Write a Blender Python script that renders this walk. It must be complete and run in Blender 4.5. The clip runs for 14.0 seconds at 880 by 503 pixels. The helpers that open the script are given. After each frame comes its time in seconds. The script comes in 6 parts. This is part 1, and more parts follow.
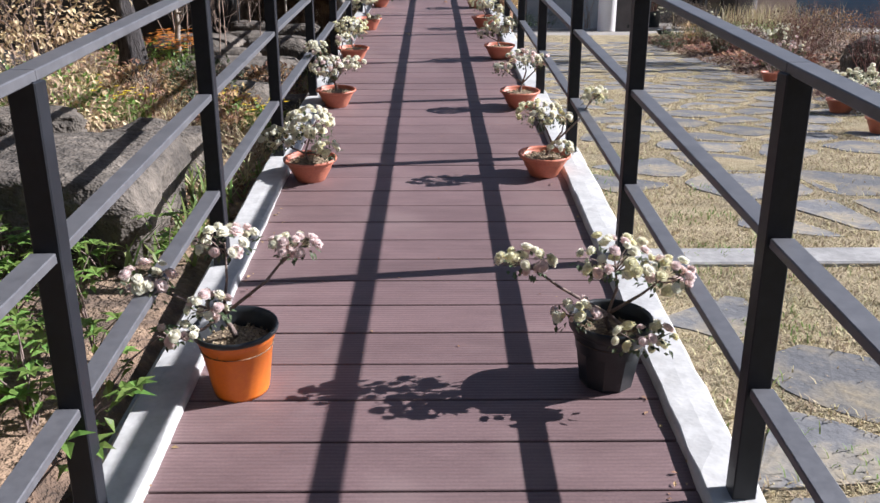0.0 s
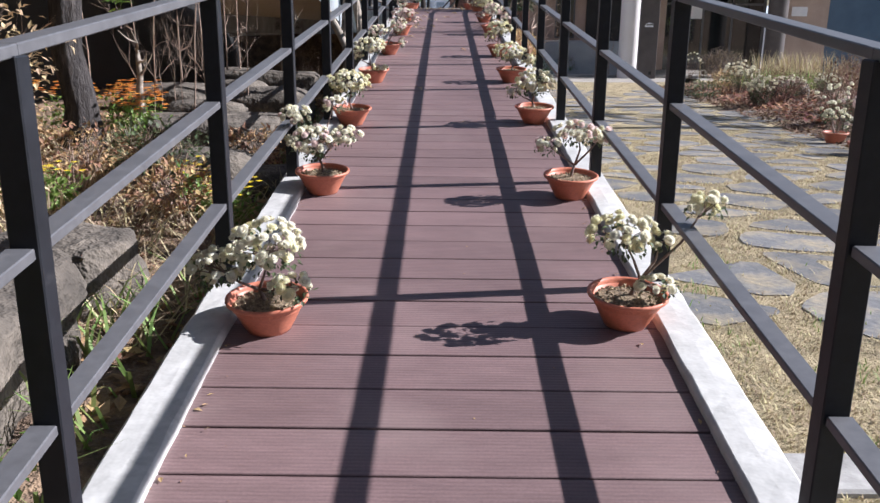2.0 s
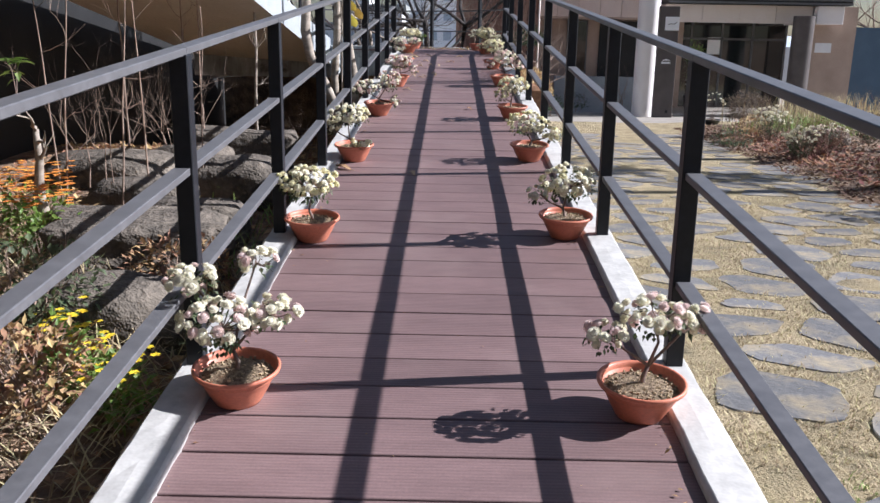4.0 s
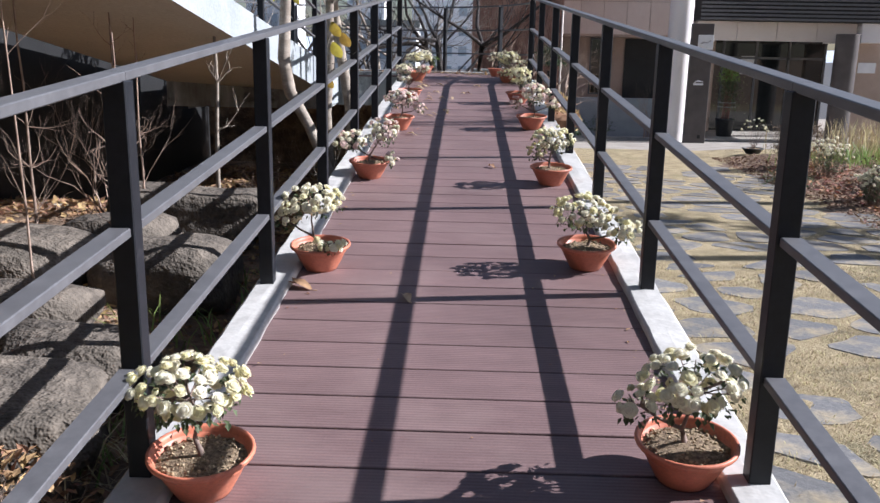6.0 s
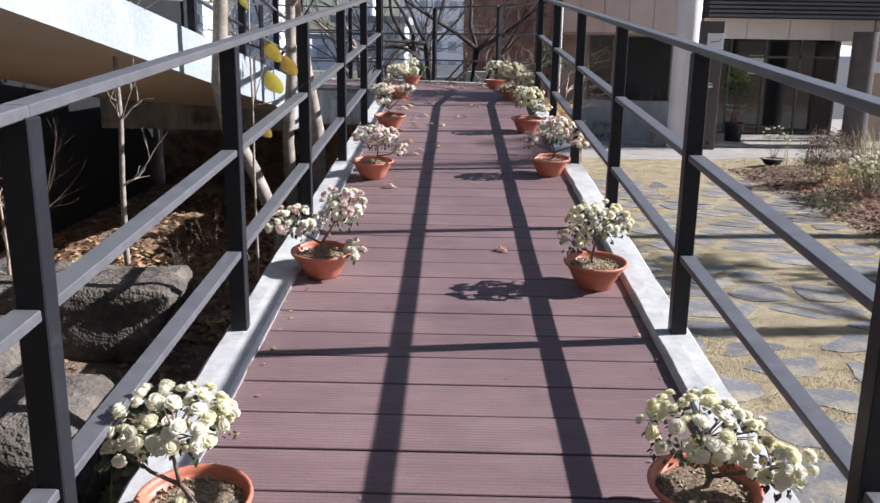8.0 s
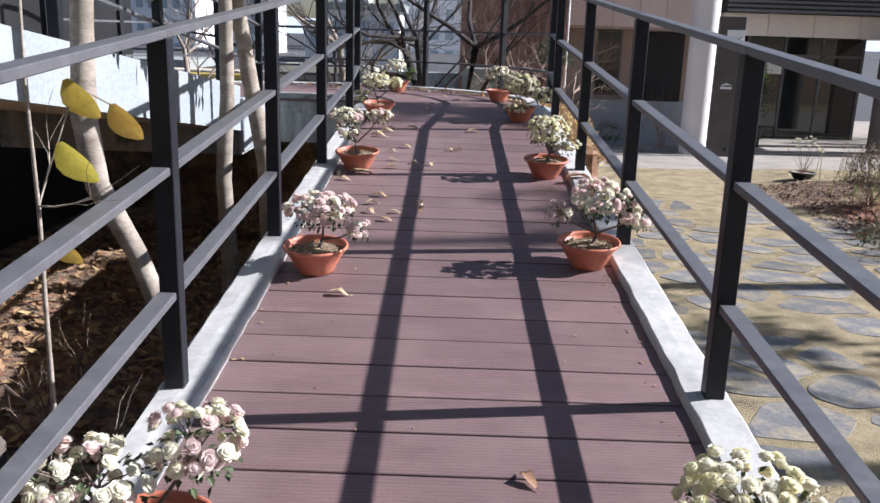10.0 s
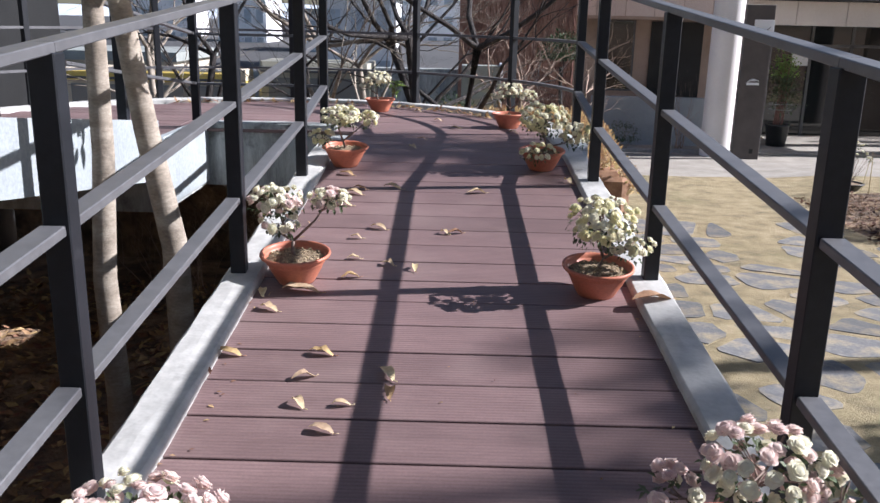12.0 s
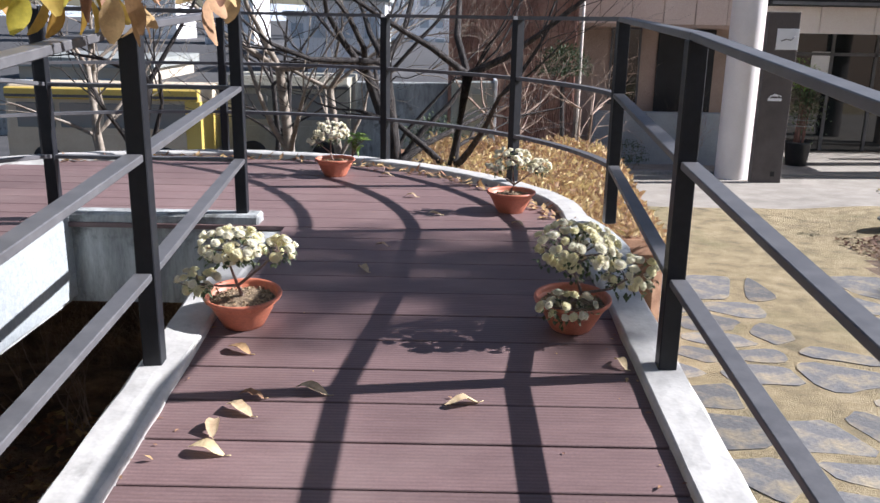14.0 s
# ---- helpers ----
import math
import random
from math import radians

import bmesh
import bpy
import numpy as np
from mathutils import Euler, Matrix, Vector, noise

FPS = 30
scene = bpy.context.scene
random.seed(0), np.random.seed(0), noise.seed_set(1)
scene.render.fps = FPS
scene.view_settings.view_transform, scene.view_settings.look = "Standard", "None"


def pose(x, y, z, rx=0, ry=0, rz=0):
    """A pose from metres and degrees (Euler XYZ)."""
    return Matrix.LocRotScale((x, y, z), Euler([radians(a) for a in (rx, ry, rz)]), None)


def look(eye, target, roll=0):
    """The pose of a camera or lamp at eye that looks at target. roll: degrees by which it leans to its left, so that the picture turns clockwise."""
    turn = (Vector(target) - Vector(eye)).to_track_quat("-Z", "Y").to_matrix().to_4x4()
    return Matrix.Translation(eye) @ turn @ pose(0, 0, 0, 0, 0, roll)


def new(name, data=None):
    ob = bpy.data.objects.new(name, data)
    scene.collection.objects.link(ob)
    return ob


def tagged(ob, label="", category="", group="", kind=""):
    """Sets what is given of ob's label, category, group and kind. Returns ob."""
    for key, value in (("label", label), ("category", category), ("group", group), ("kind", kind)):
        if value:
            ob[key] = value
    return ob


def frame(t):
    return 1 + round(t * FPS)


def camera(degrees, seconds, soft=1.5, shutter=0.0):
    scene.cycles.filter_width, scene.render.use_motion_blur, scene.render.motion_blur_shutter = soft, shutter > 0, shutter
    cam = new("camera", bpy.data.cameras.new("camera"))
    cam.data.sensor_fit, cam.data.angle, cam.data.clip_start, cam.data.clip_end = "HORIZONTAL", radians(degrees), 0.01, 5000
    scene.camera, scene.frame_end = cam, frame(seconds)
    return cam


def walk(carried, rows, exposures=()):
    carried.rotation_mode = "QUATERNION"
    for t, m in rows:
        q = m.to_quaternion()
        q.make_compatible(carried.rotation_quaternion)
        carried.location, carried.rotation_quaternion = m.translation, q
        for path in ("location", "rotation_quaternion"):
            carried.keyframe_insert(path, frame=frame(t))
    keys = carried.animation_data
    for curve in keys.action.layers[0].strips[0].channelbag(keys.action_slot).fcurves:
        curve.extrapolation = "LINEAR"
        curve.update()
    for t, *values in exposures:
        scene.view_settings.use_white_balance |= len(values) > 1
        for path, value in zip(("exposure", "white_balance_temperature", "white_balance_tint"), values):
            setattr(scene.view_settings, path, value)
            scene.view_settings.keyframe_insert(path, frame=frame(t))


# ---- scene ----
cam = camera(55.06, 14.0)
# seconds, eye, target, roll
PATH = [
    (0, (0.035, 0.052, 1.447), (0.053, 1.947, 0.808), 0.0),
    (0.5, (0.045, 0.47, 1.428), (0.057, 2.37, 0.807), 0.3),
    (1, (0.0, 0.9, 1.425), (0.006, 2.818, 0.859), 0.1),
    (1.5, (0.023, 1.293, 1.406), (0.029, 3.215, 0.852), 0.4),
    (2, (-0.015, 1.712, 1.44), (-0.018, 3.635, 0.89), 0.6),
    (2.5, (-0.043, 2.144, 1.498), (-0.045, 4.067, 0.949), 1.2),
    (3, (-0.019, 2.595, 1.539), (-0.028, 4.519, 0.995), 1.4),
    (3.5, (-0.043, 3.085, 1.609), (-0.055, 5.012, 1.07), 1.2),
    (4, (0.028, 3.544, 1.668), (0.012, 5.483, 1.176), 1.0),
    (6.5, (-0.003, 6.258, 1.828), (-0.058, 8.204, 1.367), 1.2),
    (7, (-0.031, 6.747, 1.854), (-0.086, 8.692, 1.39), 1.3),
    (7.5, (-0.053, 7.243, 1.919), (-0.092, 9.186, 1.447), 1.2),
    (8, (-0.036, 7.751, 1.988), (-0.064, 9.694, 1.515), 0.9),
    (10.5, (-0.016, 10.422, 2.168), (-0.028, 12.355, 1.657), 1.9),
    (11, (-0.035, 10.962, 2.211), (-0.052, 12.893, 1.688), 1.5),
    (11.5, (0.018, 11.489, 2.254), (0.0, 13.417, 1.724), 1.5),
    (12, (0.002, 12.024, 2.307), (-0.013, 13.953, 1.776), 1.3),
    (12.5, (0.036, 12.537, 2.349), (0.034, 14.466, 1.82), 1.0),
    (13, (0.051, 13.058, 2.399), (0.051, 14.987, 1.872), 1.1),
    (13.5, (0.052, 13.641, 2.459), (0.053, 15.57, 1.933), 1.0),
    (14, (0.085, 14.249, 2.521), (0.085, 16.177, 1.99), 1.1),
]
walk(cam, [(t, look(eye, target, roll)) for t, eye, target, roll in PATH],
     exposures=((0.0, 0.70, 5880, 14), (11.0, 0.68, 5880, 14), (13.0, 0.78, 6020, 14), (14.0, 0.78, 6020, 14)))

# ---- light ----
SUN_DIR = Vector((1.0, 0.13, 0.676)).normalized()
world = bpy.data.worlds.new("sky")
scene.world = world
world.use_nodes = True
wn = world.node_tree.nodes
sky = wn.new("ShaderNodeTexSky")
sky.sky_type = "NISHITA"
sky.sun_disc = False
sky.sun_elevation = math.asin(SUN_DIR.z)
sky.sun_rotation = math.atan2(SUN_DIR.x, SUN_DIR.y)
world.node_tree.links.new(sky.outputs[0], wn["Background"].inputs[0])
wn["Background"].inputs[1].default_value = 0.048
sun_data = bpy.data.lights.new("sun", "SUN")
sun_data.energy, sun_data.angle, sun_data.color = 6.0, radians(0.5), (1.0, 0.95, 0.90)
sun = new("sun", sun_data)
sun.matrix_world = look(SUN_DIR * 60, (0, 0, 0))

# ---- materials ----
def ramp_node(nt, fac, stops):
    r = nt.nodes.new("ShaderNodeValToRGB")
    els = r.color_ramp.elements
    while len(els) < len(stops):
        els.new(0.5)
    for e, (p, c) in zip(els, stops):
        e.position, e.color = p, (*c, 1)
    nt.links.new(fac, r.inputs[0])
    return r.outputs[0]


def noise_node(nt, scale, detail=4, rough=0.6, stretch=None, coord="Object", distort=0.0):
    tc = nt.nodes.new("ShaderNodeTexCoord")
    vec = tc.outputs[coord]
    if stretch:
        mp = nt.nodes.new("ShaderNodeMapping")
        mp.inputs["Scale"].default_value = stretch
        nt.links.new(vec, mp.inputs[0])
        vec = mp.outputs[0]
    n = nt.nodes.new("ShaderNodeTexNoise")
    n.inputs["Scale"].default_value, n.inputs["Detail"].default_value = scale, detail
    n.inputs["Roughness"].default_value, n.inputs["Distortion"].default_value = rough, distort
    nt.links.new(vec, n.inputs["Vector"])
    return n.outputs["Fac"]


def mix_node(nt, fac, a, b, mode="MIX"):
    m = nt.nodes.new("ShaderNodeMix")
    m.data_type, m.blend_type = "RGBA", mode
    for sock, val in ((0, fac), (6, a), (7, b)):
        if hasattr(val, "is_linked"):
            nt.links.new(val, m.inputs[sock])
        elif sock == 0:
            m.inputs[0].default_value = val
        else:
            m.inputs[sock].default_value = (*val, 1)
    return m.outputs[2]


def material(name, stops, scale=6.0, rough=0.6, metal=0.0, fine=60.0, bump=0.2, bump_dist=0.01, vary=0.0, hue=0.0,
             stretch=None, detail=5, spec=0.5, stain=None, coat=0.0, trans=0.0):
    """Noise-driven paint: stops of a colour ramp, fine relief, and variation from object to object and island to island."""
    m = bpy.data.materials.new(name)
    m.use_nodes = True
    nt = m.node_tree
    b = nt.nodes["Principled BSDF"]
    col = ramp_node(nt, noise_node(nt, scale, detail, stretch=stretch), stops)
    if stain:
        f = ramp_node(nt, noise_node(nt, stain[0], 6, 0.65), ((stain[2], (0, 0, 0)), (stain[3], (1, 1, 1))))
        col = mix_node(nt, f, col, stain[1])
    g = noise_node(nt, fine, 3, 0.7, stretch=stretch)
    col = mix_node(nt, 0.35, col, ramp_node(nt, g, ((0.3, (0.35, 0.35, 0.35)), (0.7, (0.8, 0.8, 0.8)))), "OVERLAY")
    if vary or hue:
        oi, gi = nt.nodes.new("ShaderNodeObjectInfo"), nt.nodes.new("ShaderNodeNewGeometry")
        add = nt.nodes.new("ShaderNodeMath")
        add.operation = "ADD"
        nt.links.new(oi.outputs["Random"], add.inputs[0])
        nt.links.new(gi.outputs["Random Per Island"], add.inputs[1])
        fr = nt.nodes.new("ShaderNodeMath")
        fr.operation = "FRACT"
        nt.links.new(add.outputs[0], fr.inputs[0])
        mr = nt.nodes.new("ShaderNodeMapRange")
        mr.inputs[3].default_value, mr.inputs[4].default_value = 1 - vary, 1 + vary
        nt.links.new(fr.outputs[0], mr.inputs[0])
        hs = nt.nodes.new("ShaderNodeHueSaturation")
        nt.links.new(mr.outputs[0], hs.inputs["Value"])
        if hue:
            mh = nt.nodes.new("ShaderNodeMapRange")
            mh.inputs[3].default_value, mh.inputs[4].default_value = 0.5 - hue, 0.5 + hue
            nt.links.new(fr.outputs[0], mh.inputs[0])
            nt.links.new(mh.outputs[0], hs.inputs["Hue"])
        nt.links.new(col, hs.inputs["Color"])
        col = hs.outputs[0]
    nt.links.new(col, b.inputs["Base Color"])
    b.inputs["Metallic"].default_value = metal
    b.inputs["Specular IOR Level"].default_value = spec
    if coat:
        b.inputs["Coat Weight"].default_value = coat
    rr = nt.nodes.new("ShaderNodeMapRange")
    rr.inputs[3].default_value, rr.inputs[4].default_value = max(0.03, rough - 0.12), min(1, rough + 0.12)
    nt.links.new(g, rr.inputs[0])
    nt.links.new(rr.outputs[0], b.inputs["Roughness"])
    if bump:
        bp = nt.nodes.new("ShaderNodeBump")
        bp.inputs["Strength"].default_value, bp.inputs["Distance"].default_value = bump, bump_dist
        nt.links.new(g, bp.inputs["Height"])
        nt.links.new(bp.outputs[0], b.inputs["Normal"])
    if trans:
        tr = nt.nodes.new("ShaderNodeBsdfTranslucent")
        nt.links.new(col, tr.inputs[0])
        ms = nt.nodes.new("ShaderNodeMixShader")
        ms.inputs[0].default_value = trans
        nt.links.new(b.outputs[0], ms.inputs[1])
        nt.links.new(tr.outputs[0], ms.inputs[2])
        nt.links.new(ms.outputs[0], nt.nodes["Material Output"].inputs[0])
    return m


def board_material():
    """Brown composite decking: fine lengthwise grooves, dusty grain and scuffs that run on from board to board."""
    m = material("composite_board", ((0.3, (0.158, 0.102, 0.100)), (0.55, (0.186, 0.121, 0.118)), (0.8, (0.212, 0.141, 0.137))),
                 scale=1.6, rough=0.55, fine=120, bump=0.0, vary=0.10)
    nt = m.node_tree
    b = nt.nodes["Principled BSDF"]
    col = b.inputs["Base Color"].links[0].from_socket
    tc, geo = nt.nodes.new("ShaderNodeTexCoord"), nt.nodes.new("ShaderNodeNewGeometry")
    w = nt.nodes.new("ShaderNodeTexWave")
    w.wave_type, w.bands_direction, w.wave_profile = "BANDS", "Y", "SIN"
    w.inputs["Scale"].default_value = 20.0
    w.inputs["Distortion"].default_value = 0.15
    nt.links.new(tc.outputs["Object"], w.inputs["Vector"])
    groove = ramp_node(nt, w.outputs["Fac"], ((0.0, (0.88, 0.88, 0.88)), (0.5, (1, 1, 1)), (1.0, (1.03, 1.03, 1.03))))
    col = mix_node(nt, 1.0, col, groove, "MULTIPLY")
    for scale, stretch, low, high in ((1.1, (1, 1, 1), 0.86, 1.10), (9.0, (0.35, 2.0, 1), 0.90, 1.08), (60.0, (0.25, 3.0, 1), 0.90, 1.08)):
        mp, n = nt.nodes.new("ShaderNodeMapping"), nt.nodes.new("ShaderNodeTexNoise")
        mp.inputs["Scale"].default_value = stretch
        nt.links.new(geo.outputs["Position"], mp.inputs[0])
        nt.links.new(mp.outputs[0], n.inputs["Vector"])
        n.inputs["Scale"].default_value, n.inputs["Detail"].default_value = scale, 4
        col = mix_node(nt, 1.0, col, ramp_node(nt, n.outputs["Fac"], ((0.3, (low,) * 3), (0.7, (high,) * 3))), "MULTIPLY")
    dust = nt.nodes.new("ShaderNodeTexNoise")
    dust.inputs["Scale"].default_value, dust.inputs["Detail"].default_value = 2.6, 6
    nt.links.new(geo.outputs["Position"], dust.inputs["Vector"])
    col = mix_node(nt, ramp_node(nt, dust.outputs["Fac"], ((0.52, (0, 0, 0)), (0.85, (0.55, 0.55, 0.55)))), col, (0.27, 0.20, 0.185))
    nt.links.new(col, b.inputs["Base Color"])
    bp = nt.nodes.new("ShaderNodeBump")
    bp.inputs["Strength"].default_value, bp.inputs["Distance"].default_value = 0.3, 0.002
    nt.links.new(w.outputs["Fac"], bp.inputs["Height"])
    nt.links.new(bp.outputs[0], b.inputs["Normal"])
    return m


def glass_material(name, tint, rough=0.05):
    m = bpy.data.materials.new(name)
    m.use_nodes = True
    b = m.node_tree.nodes["Principled BSDF"]
    b.inputs["Base Color"].default_value = (*tint, 1)
    b.inputs["Roughness"].default_value = rough
    b.inputs["Specular IOR Level"].default_value = 0.9
    return m


M = {
    "board": board_material(),
    # one railing paint in two tones: sunlight put into the bars, shade into the posts
    "steel": material("sunlit_painted_steel", ((0.3, (0.088, 0.089, 0.096)), (0.7, (0.118, 0.119, 0.126))), 9, 0.45, 0.0, 30, 0.04, 0.002,
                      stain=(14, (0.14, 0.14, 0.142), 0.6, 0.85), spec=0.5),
    "steel_post_shaded": material("shaded_painted_steel", ((0.3, (0.011, 0.0125, 0.016)), (0.7, (0.018, 0.020, 0.025))), 9, 0.45, 0.0, 30, 0.04, 0.002,
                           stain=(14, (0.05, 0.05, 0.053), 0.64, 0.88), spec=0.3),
    "kerb": material("worn_white_kerb", ((0.25, (0.37, 0.368, 0.355)), (0.6, (0.48, 0.475, 0.455))), 1.8, 0.85, 0, 11, 0.35, 0.012,
                     stain=(7, (0.23, 0.23, 0.22), 0.60, 0.84)),
    "white": material("white_painted_concrete", ((0.3, (0.27, 0.30, 0.32)), (0.7, (0.35, 0.38, 0.395))), 1.5, 0.8, 0, 40, 0.25, 0.01,
                      stain=(2.2, (0.40, 0.43, 0.44), 0.55, 0.8)),
    "old_concrete": material("stained_concrete", ((0.3, (0.22, 0.23, 0.23)), (0.7, (0.50, 0.53, 0.53))), 3, 0.85, 0, 30, 0.4, 0.01,
                             stretch=(3, 3, 0.6), stain=(3, (0.09, 0.09, 0.085), 0.56, 0.7)),
    "soffit": material("beige_soffit", ((0.3, (0.52, 0.46, 0.37)), (0.7, (0.60, 0.54, 0.44))), 0.7, 0.85, 0, 30, 0.1),
    # dark cladding taken down to near-black, deep shade included in the colour
    "dark_wall": material("dark_cladding_and_shade", ((0.3, (0.006, 0.0065, 0.007)), (0.7, (0.013, 0.0135, 0.0145))), 2, 0.6, 0, 40, 0.15),
    "terracotta": material("terracotta_plastic", ((0.3, (0.46, 0.145, 0.085)), (0.7, (0.58, 0.20, 0.12))), 7, 0.48, 0, 90, 0.08, 0.002, vary=0.12,
                           stain=(9, (0.62, 0.30, 0.21), 0.6, 0.85)),
    "orange": material("orange_plastic", ((0.3, (0.72, 0.16, 0.015)), (0.7, (0.85, 0.21, 0.02))), 6, 0.4, 0, 80, 0.06, 0.002,
                       stain=(10, (0.5, 0.15, 0.04), 0.62, 0.8)),
    "black_plastic": material("black_plastic", ((0.3, (0.012, 0.014, 0.016)), (0.7, (0.028, 0.031, 0.034))), 6, 0.42, 0, 80, 0.06, 0.002,
                              stain=(8, (0.10, 0.10, 0.10), 0.62, 0.85)),
    "potting": material("potting_grit", ((0.3, (0.08, 0.055, 0.038)), (0.5, (0.22, 0.16, 0.10)), (0.7, (0.40, 0.31, 0.20))), 70, 0.95, 0, 160, 0.9, 0.012),
    "pebble": material("grit_pebble", ((0.3, (0.20, 0.145, 0.09)), (0.7, (0.44, 0.35, 0.22))), 20, 0.9, 0, 60, 0.2, vary=0.4),
    "stem": material("woody_stem", ((0.3, (0.12, 0.085, 0.07)), (0.7, (0.27, 0.20, 0.17))), 30, 0.85, 0, 120, 0.5, 0.004),
    "leaf": material("dull_green_leaf", ((0.3, (0.045, 0.065, 0.030)), (0.7, (0.12, 0.15, 0.07))), 9, 0.6, 0, 60, 0.1, vary=0.35, hue=0.02, trans=0.25),
    "bloom_white": material("cream_petal", ((0.3, (0.85, 0.81, 0.60)), (0.7, (0.90, 0.88, 0.77))), 25, 0.8, 0, 90, 0.2, 0.003, vary=0.06, hue=0.012, trans=0.37),
    "bloom_cream": material("yellow_cream_petal", ((0.3, (0.82, 0.77, 0.47)), (0.7, (0.88, 0.85, 0.64))), 25, 0.8, 0, 90, 0.2, 0.003, vary=0.08, hue=0.012, trans=0.42),
    "bloom_pink": material("pink_white_petal", ((0.3, (0.76, 0.50, 0.52)), (0.5, (0.84, 0.70, 0.66)), (0.7, (0.88, 0.83, 0.72))), 22, 0.8, 0, 90, 0.15, 0.003, vary=0.10, hue=0.02, trans=0.46),
    "fresh_leaf": material("fresh_green_leaf", ((0.3, (0.10, 0.19, 0.035)), (0.7, (0.24, 0.34, 0.08))), 6, 0.5, 0, 50, 0.1, vary=0.3, hue=0.02, trans=0.35),
    "red_leaf": material("russet_fallen_leaf", ((0.3, (0.20, 0.075, 0.045)), (0.7, (0.40, 0.19, 0.12))), 8, 0.8, 0, 60, 0.2, vary=0.4, hue=0.03, trans=0.15),
    "dry_leaf": material("dry_brown_leaf", ((0.3, (0.22, 0.12, 0.06)), (0.7, (0.48, 0.31, 0.17))), 8, 0.8, 0, 60, 0.2, vary=0.4, hue=0.03, trans=0.15),
    "litter_leaf": material("dark_litter_leaf", ((0.3, (0.085, 0.045, 0.028)), (0.7, (0.23, 0.13, 0.08))), 8, 0.85, 0, 60, 0.2, vary=0.5, hue=0.03, trans=0.1),
    "grey_brown_leaf": material("grey_brown_leaf", ((0.3, (0.10, 0.075, 0.055)), (0.7, (0.23, 0.18, 0.13))), 8, 0.85, 0, 60, 0.2, vary=0.4, hue=0.02, trans=0.1),
    "pale_leaf": material("pale_fallen_leaf", ((0.3, (0.42, 0.30, 0.17)), (0.7, (0.66, 0.52, 0.33))), 18, 0.75, 0, 60, 0.2, vary=0.25, hue=0.02, trans=0.15),
    "yellow_leaf": material("yellow_autumn_leaf", ((0.3, (0.42, 0.33, 0.05)), (0.7, (0.66, 0.52, 0.10))), 8, 0.6, 0, 60, 0.1, vary=0.3, hue=0.04, trans=0.4),
    "yellow_bloom": material("yellow_petal", ((0.3, (0.78, 0.56, 0.02)), (0.7, (0.9, 0.72, 0.05))), 20, 0.7, 0, 60, 0.1, vary=0.12, trans=0.25),
    "orange_bloom": material("orange_petal", ((0.3, (0.62, 0.20, 0.03)), (0.7, (0.80, 0.38, 0.08))), 20, 0.7, 0, 60, 0.1, vary=0.25, hue=0.02, trans=0.2),
    "bark": material("dark_bark", ((0.3, (0.016, 0.014, 0.014)), (0.55, (0.055, 0.048, 0.046)), (0.75, (0.14, 0.125, 0.115))), 9, 0.95, 0, 26, 1.0, 0.03, stretch=(3, 3, 0.6)),
    "pale_bark": material("pale_bark", ((0.3, (0.20, 0.165, 0.13)), (0.7, (0.40, 0.35, 0.29))), 5, 0.85, 0, 40, 0.4, 0.008, stretch=(1, 1, 2.5),
                          stain=(5, (0.13, 0.11, 0.09), 0.58, 0.72)),
    "twig": material("dry_twig", ((0.3, (0.19, 0.13, 0.10)), (0.7, (0.38, 0.29, 0.23))), 12, 0.9, 0, 60, 0.2, vary=0.3),
    "red_twig": material("reddish_twig", ((0.3, (0.14, 0.065, 0.05)), (0.7, (0.26, 0.14, 0.11))), 12, 0.9, 0, 60, 0.2, vary=0.3),
    "rock": material("garden_rock", ((0.28, (0.040, 0.034, 0.029)), (0.5, (0.115, 0.098, 0.080)), (0.75, (0.235, 0.200, 0.160))), 3.0, 0.95, 0, 12, 1.0, 0.05,
                     stain=(1.8, (0.06, 0.052, 0.042), 0.5, 0.68)),
    "slate": material("grey_flagstone", ((0.3, (0.120, 0.121, 0.126)), (0.55, (0.165, 0.165, 0.167)), (0.8, (0.225, 0.217, 0.203))), 3, 0.8, 0, 24, 0.5, 0.012, vary=0.2,
                      stain=(3, (0.31, 0.255, 0.16), 0.46, 0.72), spec=0.25),
    "kerbstone": material("grey_kerbstone", ((0.3, (0.23, 0.225, 0.215)), (0.7, (0.34, 0.33, 0.315))), 4, 0.85, 0, 16, 0.4),
    "lawn": material("dormant_lawn", ((0.25, (0.18, 0.155, 0.095)), (0.5, (0.38, 0.305, 0.175)), (0.75, (0.50, 0.41, 0.26))), 3.2, 0.95, 0, 70, 1.0, 0.04,
                     stain=(0.9, (0.24, 0.22, 0.11), 0.55, 0.75)),
    "grass": material("straw_blade", ((0.3, (0.36, 0.29, 0.16)), (0.7, (0.54, 0.45, 0.29))), 2, 0.8, 0, 30, 0, vary=0.3, hue=0.03, trans=0.2),
    "green_grass": material("green_blade", ((0.3, (0.12, 0.20, 0.045)), (0.7, (0.30, 0.38, 0.12))), 2, 0.6, 0, 30, 0, vary=0.3, hue=0.03, trans=0.3),
    "soil": material("leaf_strewn_soil", ((0.25, (0.055, 0.04, 0.03)), (0.45, (0.16, 0.105, 0.07)), (0.6, (0.30, 0.205, 0.13)), (0.8, (0.44, 0.31, 0.19))), 5, 0.95, 0, 22, 1.0, 0.05,
                     stain=(0.8, (0.10, 0.08, 0.06), 0.5, 0.75)),
    "asphalt": material("asphalt", ((0.3, (0.045, 0.046, 0.05)), (0.7, (0.075, 0.075, 0.078))), 2, 0.9, 0, 90, 0.4),
    "pale_paving": material("pale_paving", ((0.3, (0.24, 0.22, 0.19)), (0.7, (0.36, 0.33, 0.29))), 2, 0.85, 0, 60, 0.2),
